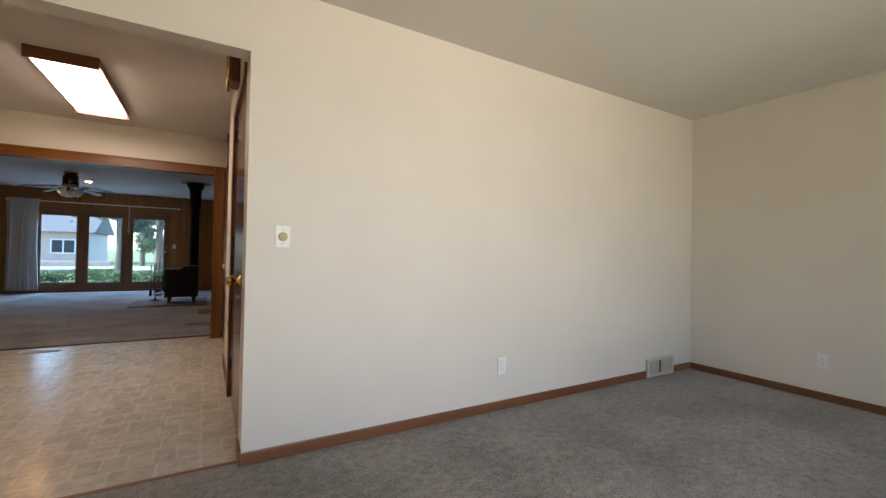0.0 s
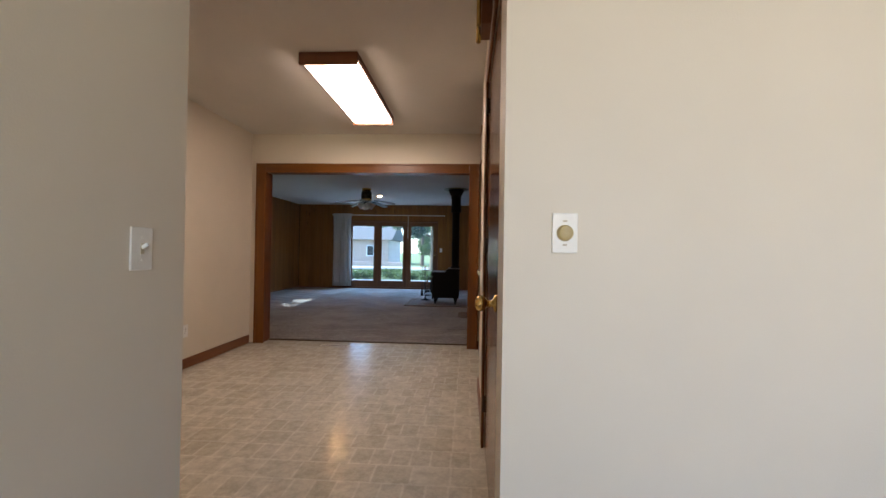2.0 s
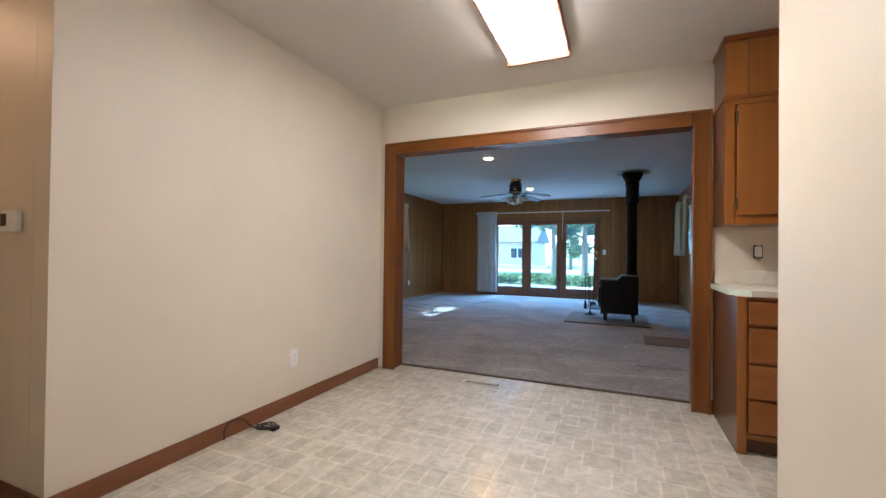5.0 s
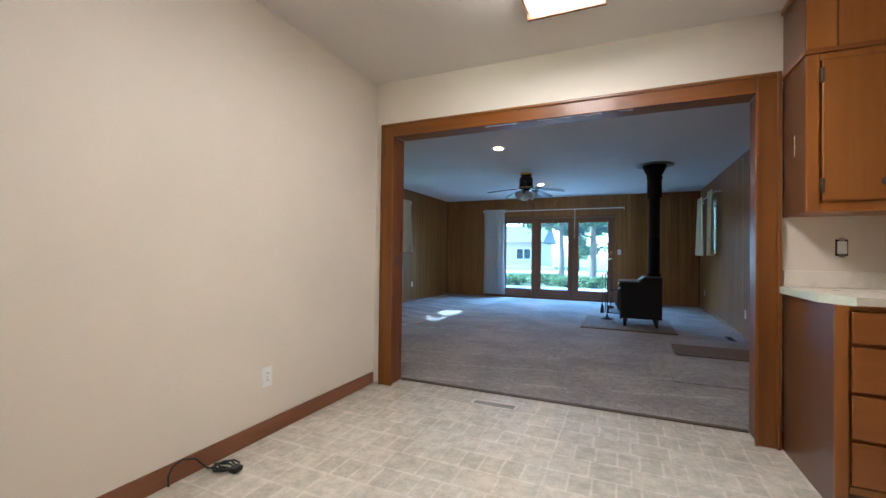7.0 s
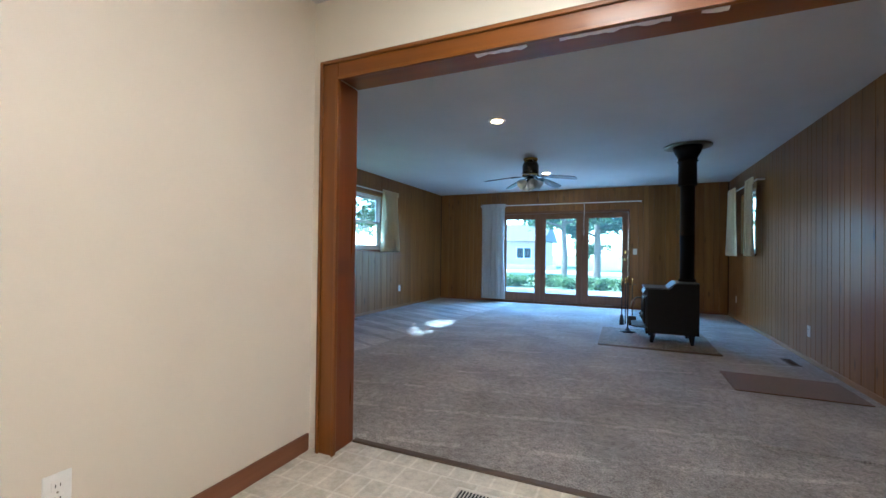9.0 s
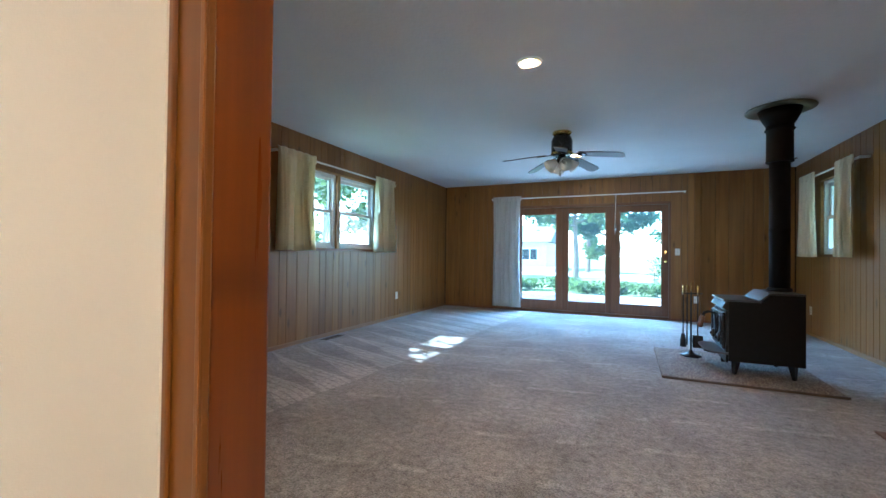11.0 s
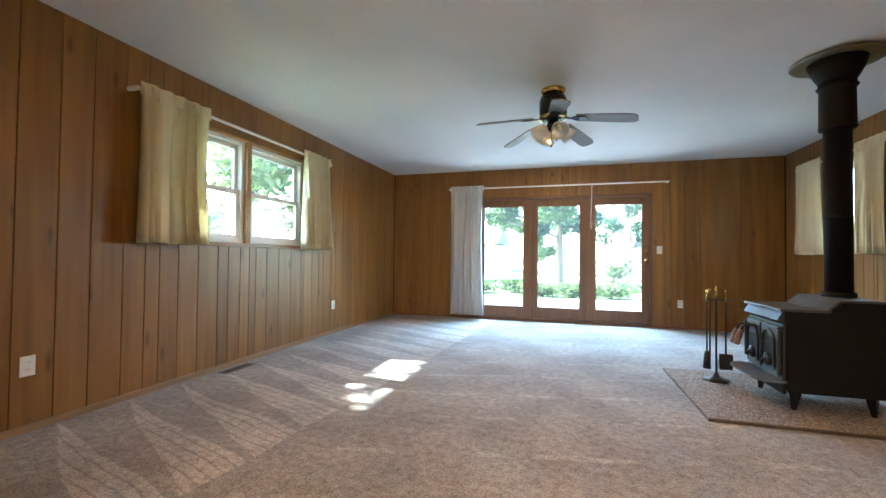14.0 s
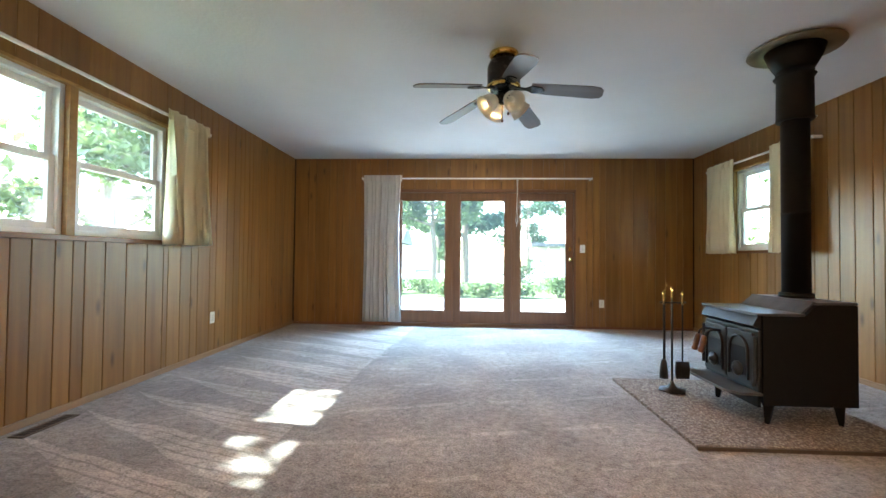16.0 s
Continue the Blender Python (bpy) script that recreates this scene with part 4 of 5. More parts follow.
part("side_catch", boxes(((-0.006, 0.13, 0.30), (-0.0005, 0.142, 0.41)), bev=0.002), CHROME, up, "small metal catch plate")

bx = thing("open_outlet", at(1.78, 6.22, 1.11), "uncovered white outlet in wall box above counter", "outlet")
part("box_rim", boxes(((-0.026, -0.004, -0.044), (0.026, 0, 0.044)), bev=0.003), DARKSLOT, bx)
part("socket", boxes(((-0.02, -0.01, -0.034), (0.02, -0.004, 0.034)), bev=0.003), WHITE, bx)
part("ear", boxes(((-0.012, -0.008, 0.036), (0.012, -0.004, 0.052)), ((-0.012, -0.008, -0.052), (0.012, -0.004, -0.036)), bev=0.001), CHROME, bx)


def floor_grille(name, m, w, d, slats, material, label):
    o = thing(name, m, label, "floor vent")
    part("backing", boxes(((0.01, 0.01, 0.0005), (w - 0.01, d - 0.01, 0.002))), DARKSLOT, o)
    part("frame", boxes(((0, 0, 0), (w, 0.016, 0.006)), ((0, d - 0.016, 0), (w, d, 0.006)), ((0, 0.016, 0), (0.016, d - 0.016, 0.006)), ((w - 0.016, 0.016, 0), (w, d - 0.016, 0.006)), bev=0.002), material, o)
    for i in range(slats):
        x = 0.018 + (w - 0.04) * i / (slats - 1)
        part("slat", boxes(((x, 0.016, 0.001), (x + 0.005, d - 0.016, 0.005))), material, o)


floor_grille("floor_vent", pose(-0.27, 6.10, -0.003), 0.33, 0.11, 20, REGISTER, "almond metal floor vent in vinyl floor")
floor_grille("floor_vent", pose(-3.44, 9.55, 0.001, 0, 0, 90), 0.33, 0.09, 14, BRONZE, "brown metal floor vent in carpet")
floor_grille("floor_vent", pose(2.02, 9.55, 0.001, 0, 0, 90), 0.30, 0.09, 14, BRONZE, "brown metal floor vent in carpet")

cable = thing("power_cable", pose(-1.06, 4.70, 0), "tangled black cable lying by the baseboard", "cable")
rr = random.Random(8)
pts = [(-0.055, -0.15, 0.005), (-0.06, -0.148, 0.05), (-0.058, -0.13, 0.085), (-0.05, -0.09, 0.10), (-0.035, -0.04, 0.085), (-0.01, 0.0, 0.03)]
for i in range(22):
    a = i * 0.9
    pts.append((0.06 * math.cos(a) + 0.02 + 0.01 * rr.random(), 0.045 * math.sin(a) + 0.05 + 0.05 * (i / 22), 0.006 + 0.012 * rr.random()))
bm = tube(bmesh.new(), pts, 0.0045, 6)
part("cord", bm, RUBBER, cable)
part("plug", boxes(((0.07, 0.05, 0.0), (0.11, 0.10, 0.024)), bev=0.005), RUBBER, cable)

# ---- living room ----
fan = thing("ceiling_fan", pose(-0.82, 10.33, H), "black and brass ceiling fan with five dark blades", "ceiling fan")
part("canopy", lathe(bmesh.new(), [(0.002, 0.0), (0.10, 0.0), (0.105, -0.015), (0.09, -0.035), (0.085, -0.04), (0.002, -0.04)][::-1], seg=28), BRASS, fan, "brass ceiling canopy")
part("motor", lathe(bmesh.new(), [(0.002, -0.27), (0.07, -0.27), (0.105, -0.25), (0.115, -0.22), (0.115, -0.10), (0.10, -0.06), (0.08, -0.041), (0.002, -0.041)], seg=28), BLACKPAINT, fan)
part("motor_band", lathe(bmesh.new(), [(0.108, -0.255), (0.119, -0.248), (0.119, -0.235), (0.112, -0.232)], seg=28), BRASS, fan)
for i in range(5):
    a = -83 + 72 * i
    mb = pose(0, 0, -0.235, 0, 0, a) @ pose(0, 0, 0, 0, 9) @ pose(0, 0, 0, -11)
    out = [(0.20, -0.055), (0.34, -0.062), (0.60, -0.068), (0.65, -0.055), (0.668, -0.03), (0.668, 0.03), (0.65, 0.055), (0.60, 0.068), (0.34, 0.062), (0.20, 0.055)]
    bl = part("blade", prism(bmesh.new(), out, -0.004, 0.004), BLADE, fan)
    bl.matrix_local = mb
    ir = part("blade_iron", prism(bmesh.new(), [(0.08, -0.018), (0.16, -0.012), (0.20, -0.042), (0.27, -0.03), (0.285, 0.0), (0.27, 0.03), (0.20, 0.042), (0.16, 0.012), (0.08, 0.018)], -0.013, -0.005), BLACKPAINT, fan, "black blade bracket")
    ir.matrix_local = mb
part("light_hub", lathe(bmesh.new(), [(0.002, -0.355), (0.03, -0.355), (0.05, -0.33), (0.055, -0.30), (0.04, -0.271), (0.002, -0.271)], seg=20), BLACKPAINT, fan)
SHADE = mat("frosted_shade", 0.35)
SHADE[3].inputs["Base Color"].default_value = (0.88, 0.86, 0.80, 1)
SHADE[3].inputs["Transmission Weight"].default_value = 0.75
for i in range(4):
    mt = pose(0, 0, -0.315, 0, 0, 45 + 90 * i - 20) @ pose(0.045, 0, 0, 0, 128)
    sh = part("shade", lathe(bmesh.new(), [(0.018, 0.02), (0.040, 0.035), (0.056, 0.065), (0.062, 0.095), (0.076, 0.135), (0.073, 0.135), (0.059, 0.095), (0.053, 0.065), (0.037, 0.037), (0.015, 0.023)], seg=20), SHADE[0], fan, "clear tulip glass shade")
    sh.matrix_local = mt
    ar = part("lamp_arm", tube(bmesh.new(), [(0, 0, -0.03), (0, 0, 0.03)], 0.014, 10), BLACKPAINT, fan)
    ar.matrix_local = mt
    bu = part("bulb", lathe(bmesh.new(), [(0.008, 0.03), (0.012, 0.05), (0.022, 0.075), (0.02, 0.092), (0.002, 0.1)], seg=14), SHADE[0], fan, "unlit clear bulb")
    bu.matrix_local = mt
for x, ln in ((-0.012, 0.48), (0.03, 0.43)):
    part("pull_chain", tube(bmesh.new(), [(x, -0.03, -0.34), (x, -0.032, -ln)], 0.0025, 6), BRASS, fan)
    part("chain_bob", lathe(bmesh.new(), [(0.002, -ln - 0.022), (0.009, -ln - 0.014), (0.007, -ln - 0.004), (0.002, -ln)], Matrix.Translation((x, -0.032, 0)), 10), HANDLEWOOD, fan)

for y in (8.52, 11.48):
    rec = thing("recessed_light", pose(-0.79, y, H), "round recessed ceiling light with white trim, lit", "ceiling light", "recessed lights in the ceiling")
    part("trim_ring", lathe(bmesh.new(), [(0.068, -0.0005), (0.09, -0.0005), (0.088, -0.008), (0.072, -0.012), (0.066, -0.006)][::-1], seg=32), WHITE, rec)
    part("bulb", lathe(bmesh.new(), [(0.002, -0.022), (0.03, -0.018), (0.05, -0.008), (0.056, -0.001), (0.002, -0.001)], seg=24), WARMBULB, rec, "glowing reflector bulb")

# hearth pad, stove and flue
pad = thing("hearth_pad", pose(0.14, 9.67, 0), "tan pebbled hearth pad with dark edge under stove", "hearth pad")
part("surface", boxes(((0.0, 0.012, 0.001), (1.238, 1.228, 0.022)), bev=0.004), PEBBLE, pad)
part("edging", boxes(((0, 0, 0), (1.25, 0.0115, 0.019))), BRONZE, pad, "dark edging strip")

st = thing("wood_stove", pose(0.685, 9.972, 0.0225), "black steel wood stove on four legs with stepped top", "wood stove")
SD, SW = 0.53, 0.545       # depth along x, width along y
prof = [(0, 0.13), (SD, 0.13), (SD, 0.715), (0.30, 0.715), (0.235, 0.645), (0, 0.645)]
mxz = Matrix(((1, 0, 0, 0), (0, 0, 1, 0), (0, 1, 0, 0), (0, 0, 0, 1)))
part("firebox", prism(bmesh.new(), prof, 0.006, SW - 0.006, mxz), IRON, st)
for y in (0.0, SW - 0.006):
    part("side_panel", prism(bmesh.new(), [(-0.004, 0.118), (SD + 0.004, 0.118), (SD + 0.004, 0.712), (0.30, 0.712), (0.236, 0.645), (-0.004, 0.645)], y - 0.004, y + 0.008, mxz), IRON, st, "flat black side shield")
part("top_front", boxes(((-0.045, -0.012, 0.646), (0.232, SW + 0.012, 0.662)), bev=0.005), IRON_TOP, st, "grey steel top ledge")
part("top_rear", boxes(((0.30, -0.006, 0.716), (SD + 0.006, SW + 0.006, 0.73)), bev=0.004), IRON_TOP, st, "grey steel top")
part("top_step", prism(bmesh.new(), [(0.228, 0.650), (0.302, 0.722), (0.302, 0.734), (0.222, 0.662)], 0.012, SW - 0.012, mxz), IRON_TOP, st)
part("front_hood", prism(bmesh.new(), [(0.0, 0.56), (-0.055, 0.585), (-0.02, 0.645), (0.0, 0.645)], 0.01, SW - 0.01, mxz), CAST, st)
part("front_plate", boxes(((-0.022, 0.01, 0.19), (-0.001, SW - 0.01, 0.558)), bev=0.005), CAST, st)
for i, y0 in enumerate((0.03, 0.275)):
    dr = part("fire_door", boxes(((-0.046, y0, 0.215), (-0.0225, y0 + 0.235, 0.54)), bev=0.012), CAST, st)
    part("arch_moulding", tube(bmesh.new(), [(-0.048, y0 + 0.03, 0.25)] + [(-0.05, y0 + 0.1175 - 0.085 * math.cos(math.pi * k / 10), 0.42 + 0.085 * math.sin(math.pi * k / 10)) for k in range(11)] + [(-0.048, y0 + 0.205, 0.25)], 0.009, 8), CAST, dr)
    part("door_panel", boxes(((-0.0505, y0 + 0.05, 0.27), (-0.0465, y0 + 0.185, 0.44)), bev=0.003), IRON, dr)
    dm = Matrix.Translation((-0.05, y0 + 0.1175, 0.30)) @ pose(0, 0, 0, 0, -90)
    part("draft_wheel", lathe(bmesh.new(), [(0.045, 0), (0.045, 0.012), (0.03, 0.018), (0.014, 0.024), (0.012, 0.034), (0.002, 0.036)], dm, 20), CAST, dr, "round draft control")
    part("hinge", cone(bmesh.new(), (-0.04, 0.018 if i == 0 else SW - 0.018, 0.25), (-0.04, 0.018 if i == 0 else SW - 0.018, 0.52), 0.013, 0.013, 10), CAST, dr)
for k, y in enumerate((0.335, 0.41)):
    part("handle_rod", tube(bmesh.new(), [(-0.045, y, 0.50), (-0.10, y, 0.505), (-0.135, y, 0.49), (-0.145, y, 0.46)], 0.007, 8), CAST, st)
    part("handle_grip", lathe(bmesh.new(), [(0.008, 0.0), (0.017, -0.012), (0.02, -0.05), (0.017, -0.085), (0.021, -0.1), (0.015, -0.115), (0.002, -0.118)][::-1], Matrix.Translation((-0.146, y, 0.465)) @ pose(0, 0, 0, 0, 14), 14), HANDLEWOOD, st, "turned wooden handle grip")
part("ash_shelf", prism(bmesh.new(), [(0.0, -0.002), (-0.13, 0.02), (-0.175, 0.09), (-0.175, SW - 0.09), (-0.13, SW - 0.02), (0.0, SW + 0.002)], 0.172, 0.187), IRON_TOP, st, "grey steel ash shelf")
part("shelf_apron", boxes(((-0.02, 0.02, 0.10), (-0.001, SW - 0.02, 0.171))), IRON, st)
for x in (0.045, SD - 0.06):
    for y in (0.035, SW - 0.035):
        bm = bmesh.new()
        cone(bm, (x, y, 0.0), (x + (0.012 if x < 0.2 else -0.012), y, 0.13), 0.016, 0.038, 4)
        part("leg", bm, IRON, st)
fl = thing("stove_pipe", pose(1.13, 10.30, 0.7535), "black stove pipe rising into flared ceiling collar", "stove pipe")
part("pipe", lathe(bmesh.new(), [(0.078, 0.0), (0.078, 0.55), (0.08, 0.551), (0.08, 0.57), (0.078, 0.571), (0.078, 1.30)], seg=32), IRON, fl)
part("base_ring", lathe(bmesh.new(), [(0.09, 0.001), (0.095, 0.006), (0.093, 0.03), (0.08, 0.034)], seg=32), IRON, fl)
part("collar", lathe(bmesh.new(), [(0.08, 1.18), (0.100, 1.181), (0.106, 1.19), (0.102, 1.205), (0.100, 1.47), (0.110, 1.475), (0.116, 1.485), (0.104, 1.495), (0.104, 1.52), (0.08, 1.52)], seg=32), IRON, fl)
part("collar_bolt", cone(bmesh.new(), (0.10, -0.02, 1.21), (0.122, -0.024, 1.21), 0.008, 0.008, 8), CHROME, fl)
part("flare", lathe(bmesh.new(), [(0.10, 1.515), (0.125, 1.56), (0.145, 1.60), (0.165, 1.664), (0.12, 1.664)], seg=32), IRON, fl)
part("ceiling_plate", lathe(bmesh.new(), [(0.15, 1.664), (0.262, 1.664), (0.265, 1.668), (0.262, 1.676), (0.15, 1.676)], seg=40), PLATE, fl, "round dull olive metal ceiling plate")

# fireside tools
tl = thing("fireplace_tools", pose(0.47, 10.60, 0.0225), "black and brass fireplace tool set on a stand", "fireplace tools")
part("stand_base", lathe(bmesh.new(), [(0.002, 0), (0.10, 0), (0.098, 0.012), (0.04, 0.024), (0.02, 0.05), (0.008, 0.075), (0.002, 0.075)], seg=6), CAST, tl)
part("pole", lathe(bmesh.new(), [(0.008, 0.07), (0.008, 0.67)], seg=12), CAST, tl)
part("finial", lathe(bmesh.new(), [(0.007, 0.671), (0.010, 0.70), (0.006, 0.72), (0.012, 0.745), (0.005, 0.768), (0.002, 0.77)], seg=12), BRASS, tl, "turned brass finial")
part("hook_ring", tube(bmesh.new(), [(-0.09, 0, 0.655), (-0.05, -0.03, 0.655), (0, -0.012, 0.655), (0.05, -0.03, 0.655), (0.1, 0, 0.655)], 0.006, 8), CAST, tl)
for x, y, kind_of in ((-0.075, -0.03, "brush"), (0.055, -0.04, "shovel"), (-0.03, 0.05, "poker")):
    rod = part("tool_rod", tube(bmesh.new(), [(x, y, 0.72), (x, y, 0.64), (x, y, 0.22 if kind_of != "poker" else 0.10)], 0.006, 8), CAST, tl)
    part("handle", lathe(bmesh.new(), [(0.006, 0.64), (0.010, 0.665), (0.007, 0.69), (0.012, 0.715), (0.010, 0.735), (0.002, 0.742)], Matrix.Translation((x, y, 0)), 10), BRASS, rod, "brass tool handle")
    if kind_of == "shovel":
        part("shovel_pan", prism(bmesh.new(), [(-0.045, 0.10), (0.045, 0.10), (0.05, 0.16), (0.045, 0.225), (-0.045, 0.225), (-0.05, 0.16)], -0.008, 0.008, Matrix.Translation((x, y, 0)) @ Matrix(((1, 0, 0, 0), (0, 0, 1, 0), (0, 1, 0, 0), (0, 0, 0, 1)))), CAST, rod)
    if kind_of == "brush":
        part("bristles", lathe(bmesh.new(), [(0.012, 0.24), (0.02, 0.22), (0.026, 0.17), (0.03, 0.10), (0.002, 0.10)][::-1], Matrix.Translation((x, y, 0)), 12), RUBBER, rod, "black brush bristles")

mt1 = thing("door_mat", pose(1.24, 8.41, 0), "flat brown mat on carpet beside panelled wall", "mat")
part("mat", boxes(((0, 0, 0.0005), (0.84, 0.58, 0.010)), bev=0.004), MAT_BROWN, mt1)
mt2 = thing("carpet_remnant", pose(1.11, 7.31, 0), "grey carpet remnant lying on the carpet", "rug")
part("rug", boxes(((0, 0, 0.0005), (1.0, 1.04, 0.012)), bev=0.004), CARPET_R, mt2)

# ---- outdoors ----
GZ = -0.35
bm = bmesh.new()
bmesh.ops.create_grid(bm, x_segments=40, y_segments=40, size=400)
for v in bm.verts:
    v.co.z = GZ
structure("ground", bm, LAWN, "sunlit green lawn", "lawn")
structure("road", boxes(((-200, 34, GZ - 0.05), (200, 40, GZ + 0.02))), ROADM, "pale street", "road")
structure("patio", boxes(((-4.2, 13.57, GZ), (3.0, 18.5, -0.10))), ROADM, "pale concrete patio slab", "patio")


def tree(name, x, y, height, spread, seed, leaf_material, count, label, low=0.35, leaf=0.16):
    rr = random.Random(seed)
    t = thing(name, pose(x, y, GZ), label, "tree")
    bm = bmesh.new()
    r0 = height * 0.022 + 0.05
    tube_pts = [(0, 0, -0.1), (0.05, 0.02, height * 0.2), (-0.03, 0.06, height * 0.45), (0.04, 0.0, height * 0.8)]
    for (a, b), (ra, rb) in zip(zip(tube_pts, tube_pts[1:]), ((r0, r0 * 0.75), (r0 * 0.75, r0 * 0.5), (r0 * 0.5, r0 * 0.12))):
        cone(bm, a, b, ra, rb, 10)
    limbs = []
    for i in range(11):
        z0 = height * rr.uniform(low, 0.75)
        a, ln = rr.uniform(0, 6.28), spread * rr.uniform(0.55, 1.0)
        end = (ln * math.cos(a), ln * math.sin(a), z0 + ln * rr.uniform(0.15, 0.6))
        cone(bm, (0, 0, z0), end, r0 * 0.35, r0 * 0.06, 7)
        limbs.append((Vector((0, 0, z0)), Vector(end)))
    part("trunk", bm, BARK, t)
    verts, faces = [], []
    clumps = []
    for a, b in limbs:
        for k in range(4):
            clumps.append((a.lerp(b, rr.uniform(0.45, 1.05)), spread * rr.uniform(0.16, 0.34)))
    for k in range(10):
        clumps.append((Vector((rr.gauss(0, spread * 0.3), rr.gauss(0, spread * 0.3), height * rr.uniform(0.65, 0.97))), spread * rr.uniform(0.2, 0.34)))
    for i in range(count):
        c, r = clumps[rr.randrange(len(clumps))]
        d = Vector((rr.gauss(0, 1), rr.gauss(0, 1), rr.gauss(0, 0.8)))
        d = d.normalized() * r * rr.random() ** 0.45
        p = c + d
        q = Euler((rr.uniform(-1, 1), rr.uniform(-1, 1), rr.uniform(0, 6.28))).to_matrix()
        s = leaf * rr.uniform(0.6, 1.3)
        k = len(verts)
        verts += [p + q @ Vector(v) for v in ((-s, 0, 0), (0, -s * 0.5, s * 0.12), (s, 0, 0), (0, s * 0.5, s * 0.12))]
        faces.append((k, k + 1, k + 2, k + 3))
    me = bpy.data.meshes.new("crown")
    me.from_pydata(verts, [], faces)
    me.materials.append(leaf_material)
    cr = new("crown", me)
    cr.parent = t
    return t


tree("tree", -2.55, 27.2, 7.0, 2.3, 1, LEAF, 5200, "slender leafy green tree on the lawn", 0.4)
tree("tree", -1.0, 29.2, 9.0, 2.0, 3, LEAF2, 11000, "dense dark green tree on the lawn", 0.12)
tree("tree", -3.2, 42.5, 8.0, 2.6, 11, LEAF, 6500, "broad leafy green tree across the street", 0.12)
tree("tree", 4.6, 44.0, 8.0, 3.2, 4, LEAF2, 5200, "dense dark green tree across the street", 0.2)
tree("tree", 9.5, 42.0, 9.0, 3.4, 2, LEAF, 5200, "broad leafy green tree across the street", 0.2)
tree("tree", -12.5, 33.0, 9.0, 3.6, 5, LEAF, 5200, "broad leafy green tree on the lawn")
# added in the sun's path so its leaves break up the window's sunlight
tree("tree", -7.3, 10.5, 5.6, 1.9, 6, LEAF, 2600, "leafy green tree placed to dapple the window's sun", 0.35, 0.10)
tree("tree", -10.2, 17.5, 8.0, 3.2, 7, LEAF, 7000, "leafy green tree outside the window", 0.15, 0.14)
tree("tree", -8.0, 8.2, 7.5, 2.9, 8, LEAF, 7000, "leafy green tree outside the window", 0.15, 0.12)
tree("tree", 11.0, 20.0, 7.0, 3.0, 9, LEAF, 5200, "leafy green tree outside the window", 0.2)


def house(name, m, w, d, h, label):
    hs = thing(name, m, label, "house")
    part("wall", boxes(((0, 0, -0.3), (w, d, h))), BRICK, hs)
    bm = bmesh.new()
    prism(bm, [(-0.6, h), (d + 0.6, h), (d / 2, h + 2.0)], -0.5, w + 0.5, Matrix(((0, 0, 1, 0), (1, 0, 0, 0), (0, 1, 0, 0), (0, 0, 0, 1))))
    part("roof", bm, ROOF, hs)
    n = int(w / 3)
    for i in range(n):
        x = (i + 0.5) * w / n
        if i == n // 2:
            part("door", boxes(((x - 0.5, -0.06, 0), (x + 0.5, 0.0, 2.1)), bev=0.01), SASH, hs)
            continue
        wf = part("window", boxes(((x - 0.8, -0.06, 0.9), (x - 0.72, 0.0, 2.1)), ((x + 0.72, -0.06, 0.9), (x + 0.8, 0, 2.1)), ((x - 0.72, -0.06, 2.02), (x + 0.72, 0, 2.1)), ((x - 0.72, -0.06, 0.9), (x + 0.72, 0, 0.98)), ((x - 0.04, -0.06, 0.98), (x + 0.04, 0, 2.02))), SASH, hs)
        part("pane", boxes(((x - 0.72, -0.03, 0.98), (x - 0.04, -0.01, 2.02)), ((x + 0.04, -0.03, 0.98), (x + 0.72, -0.01, 2.02))), DARKSLOT, wf)
    return hs


house("neighbour_house", pose(-20.3, 46.0, GZ), 13.0, 8.0, 2.7, "low red brick house with white windows across the street")


def shrub(x, y, w, h, seed):
    rr = random.Random(seed)
    t = thing("shrub", pose(x, y, GZ), "low leafy green shrub on the lawn", "shrub", "shrubs on the lawn")
    bm = bmesh.new()
    for i in range(7):
        cone(bm, (0.1 * rr.uniform(-1, 1), 0.1 * rr.uniform(-1, 1), 0), (w * 0.35 * rr.uniform(-1, 1), 0.3 * rr.uniform(-1, 1), h * 0.7), 0.02, 0.006, 6)
    part("stems", bm, BARK, t)
    verts, faces = [], []
    for i in range(900):
        p = Vector((rr.gauss(0, w * 0.22), rr.gauss(0, 0.25), h * (0.12 + 0.8 * rr.random() ** 0.8)))
        q = Euler((rr.uniform(-1, 1), rr.uniform(-1, 1), rr.uniform(0, 6.28))).to_matrix()
        e = rr.uniform(0.04, 0.1)
        k = len(verts)
        verts += [p + q @ Vector(v) for v in ((-e, 0, 0), (0, -e * 0.5, 0.01), (e, 0, 0), (0, e * 0.5, 0.01))]
        faces.append((k, k + 1, k + 2, k + 3))
    me = bpy.data.meshes.new("foliage")
    me.from_pydata(verts, [], faces)
    me.materials.append(LEAF)
    new("foliage", me).parent = t


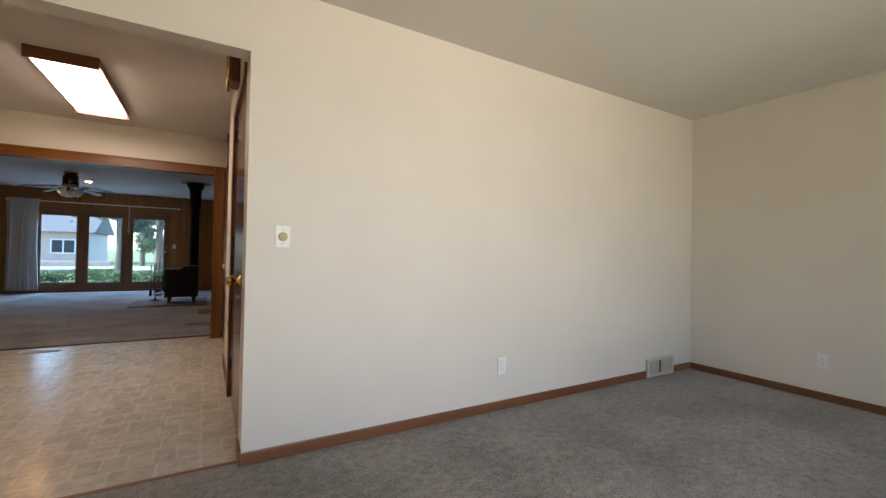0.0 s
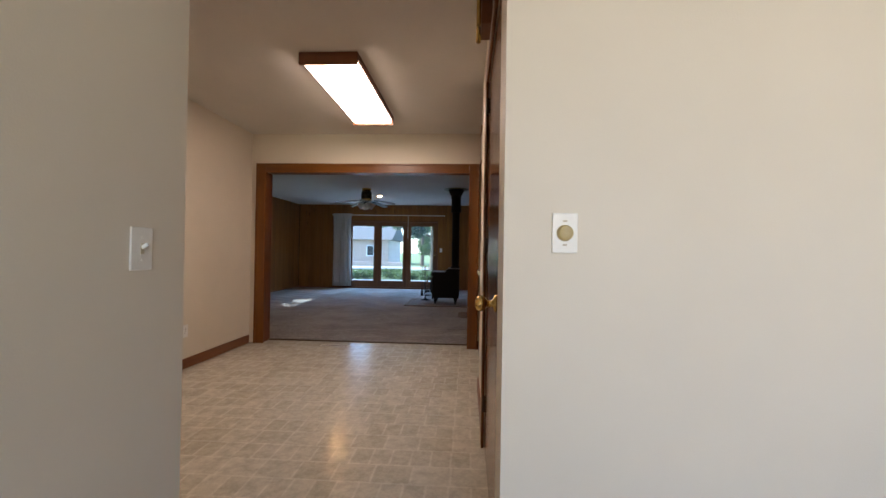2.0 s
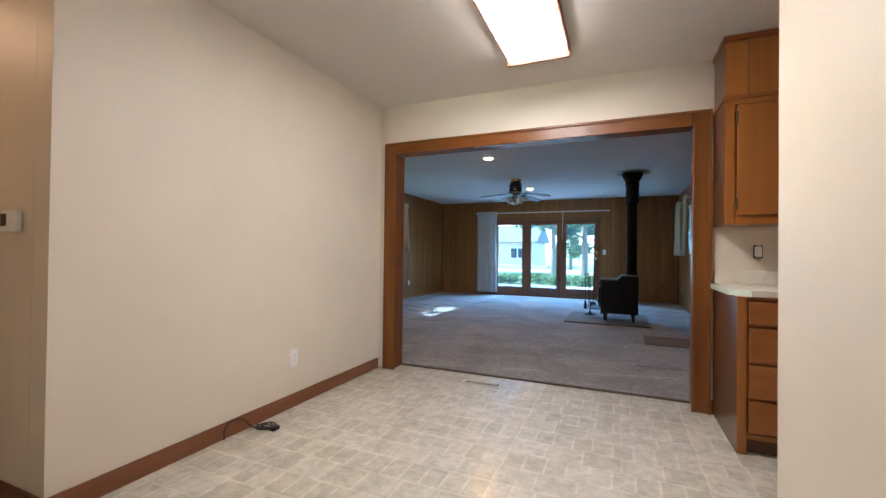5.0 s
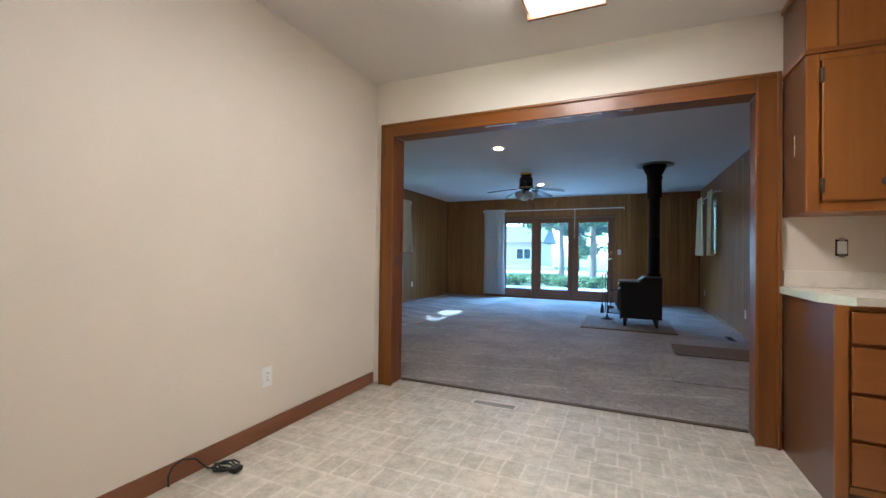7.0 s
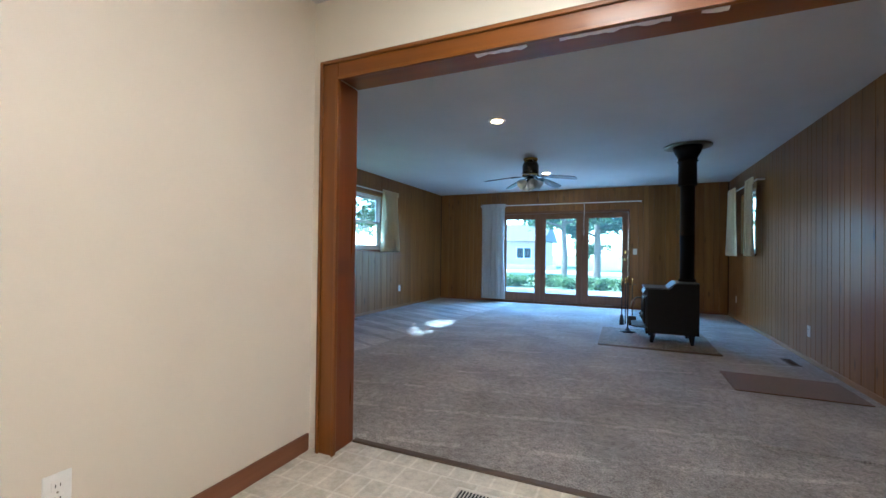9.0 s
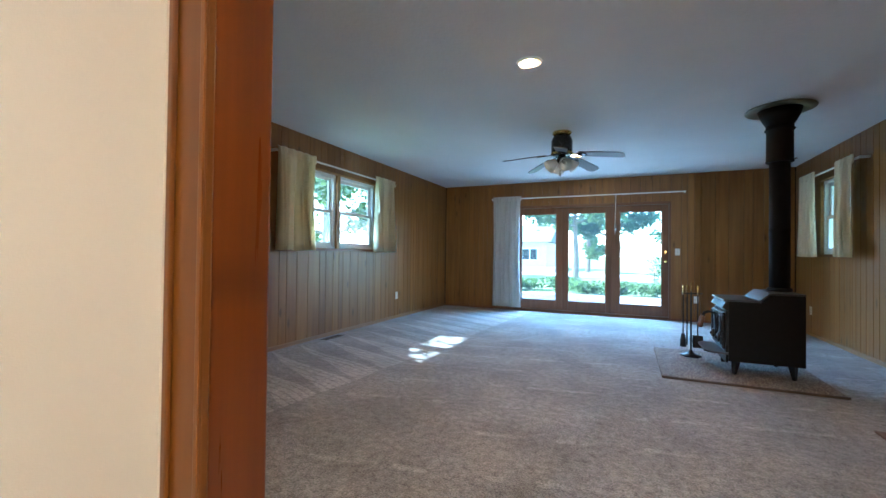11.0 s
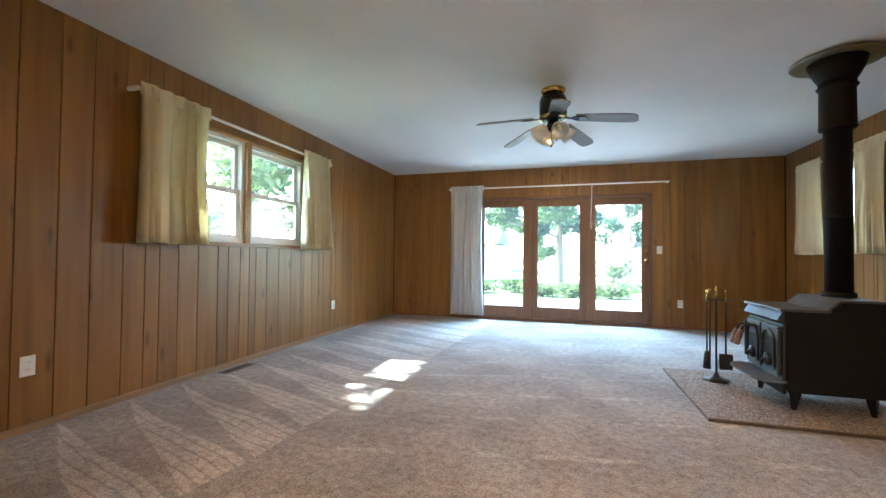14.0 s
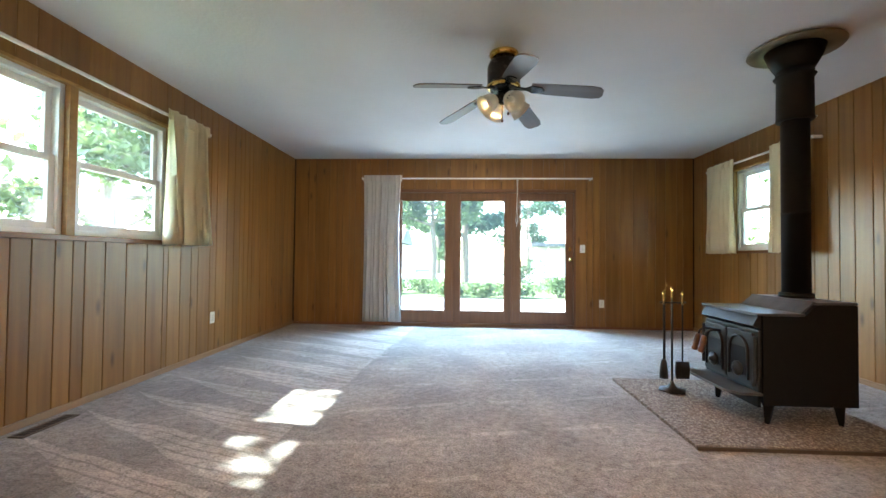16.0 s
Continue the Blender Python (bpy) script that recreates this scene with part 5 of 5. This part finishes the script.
for i, (x, y, w, h) in enumerate(((-6.4, 21.4, 1.8, 0.55), (-5.2, 21.0, 1.7, 0.6), (-4.4, 22.0, 1.5, 0.45), (-1.5, 21.6, 1.6, 0.5), (-0.4, 21.2, 1.3, 0.55), (0.8, 21.5, 1.5, 0.5), (-3.9, 22.5, 1.6, 0.5), (-2.6, 23.0, 1.4, 0.55), (2.3, 22.0, 1.3, 0.75), (3.4, 22.4, 1.5, 0.6), (1.5, 26.0, 1.6, 1.5))):
    shrub(x, y, w, h, 40 + i)
structure("garden_wall", boxes(((-22.0, 41.0, GZ - 0.05), (-5.0, 41.3, GZ + 0.4)), bev=0.02), BRICK, "low brown brick garden wall across the street", "wall")
shed = thing("garden_shelter", pose(3.4, 33.0, GZ), "grey garden shelter with flat roof on posts", "shelter")
part("roof", boxes(((-0.3, -0.3, 2.1), (2.6, 2.3, 2.3)), bev=0.02), ROOF, shed)
for x in (0.0, 0.75, 1.5, 2.2):
    part("post", boxes(((x, 0, -0.05), (x + 0.1, 0.1, 2.1))), EXTERIOR, shed)
part("back_wall", boxes(((0, 1.9, -0.05), (2.3, 2.0, 2.1))), EXTERIOR, shed)
fence = thing("wire_fence", pose(0.9, 25.0, GZ), "thin dark rail fence across the lawn", "fence")
for i in range(6):
    part("post", cone(bmesh.new(), (i * 1.6, 0, -0.05), (i * 1.6, 0, 0.75), 0.025, 0.022, 8), BARK, fence)
part("rail", boxes(((-0.05, -0.012, 0.68), (8.05, 0.012, 0.705))), BARK, fence)

# ---- panelling boards on the living room walls ----
panelling(wall_w, LY1 - LY0, lambda s, z: pose(LX0, LY0 + s, z, 0, 0, 90), (WIN_L[0] - LY0, WIN_L[1] - LY0, WIN_L[2], WIN_L[3]), 1)
panelling(wall_e, LY1 - LY0, lambda s, z: pose(LX1, LY1 - s, z, 0, 0, -90), (LY1 - WIN_R[1], LY1 - WIN_R[0], WIN_R[2], WIN_R[3]), 2)
panelling(wall_n, LX1 - LX0 - 0.026, lambda s, z: pose(LX0 + 0.013 + s, LY1, z), (DOOR_F[0] - LX0 - 0.013, DOOR_F[1] - LX0 - 0.013, 0.0, DOOR_F[3]), 3)
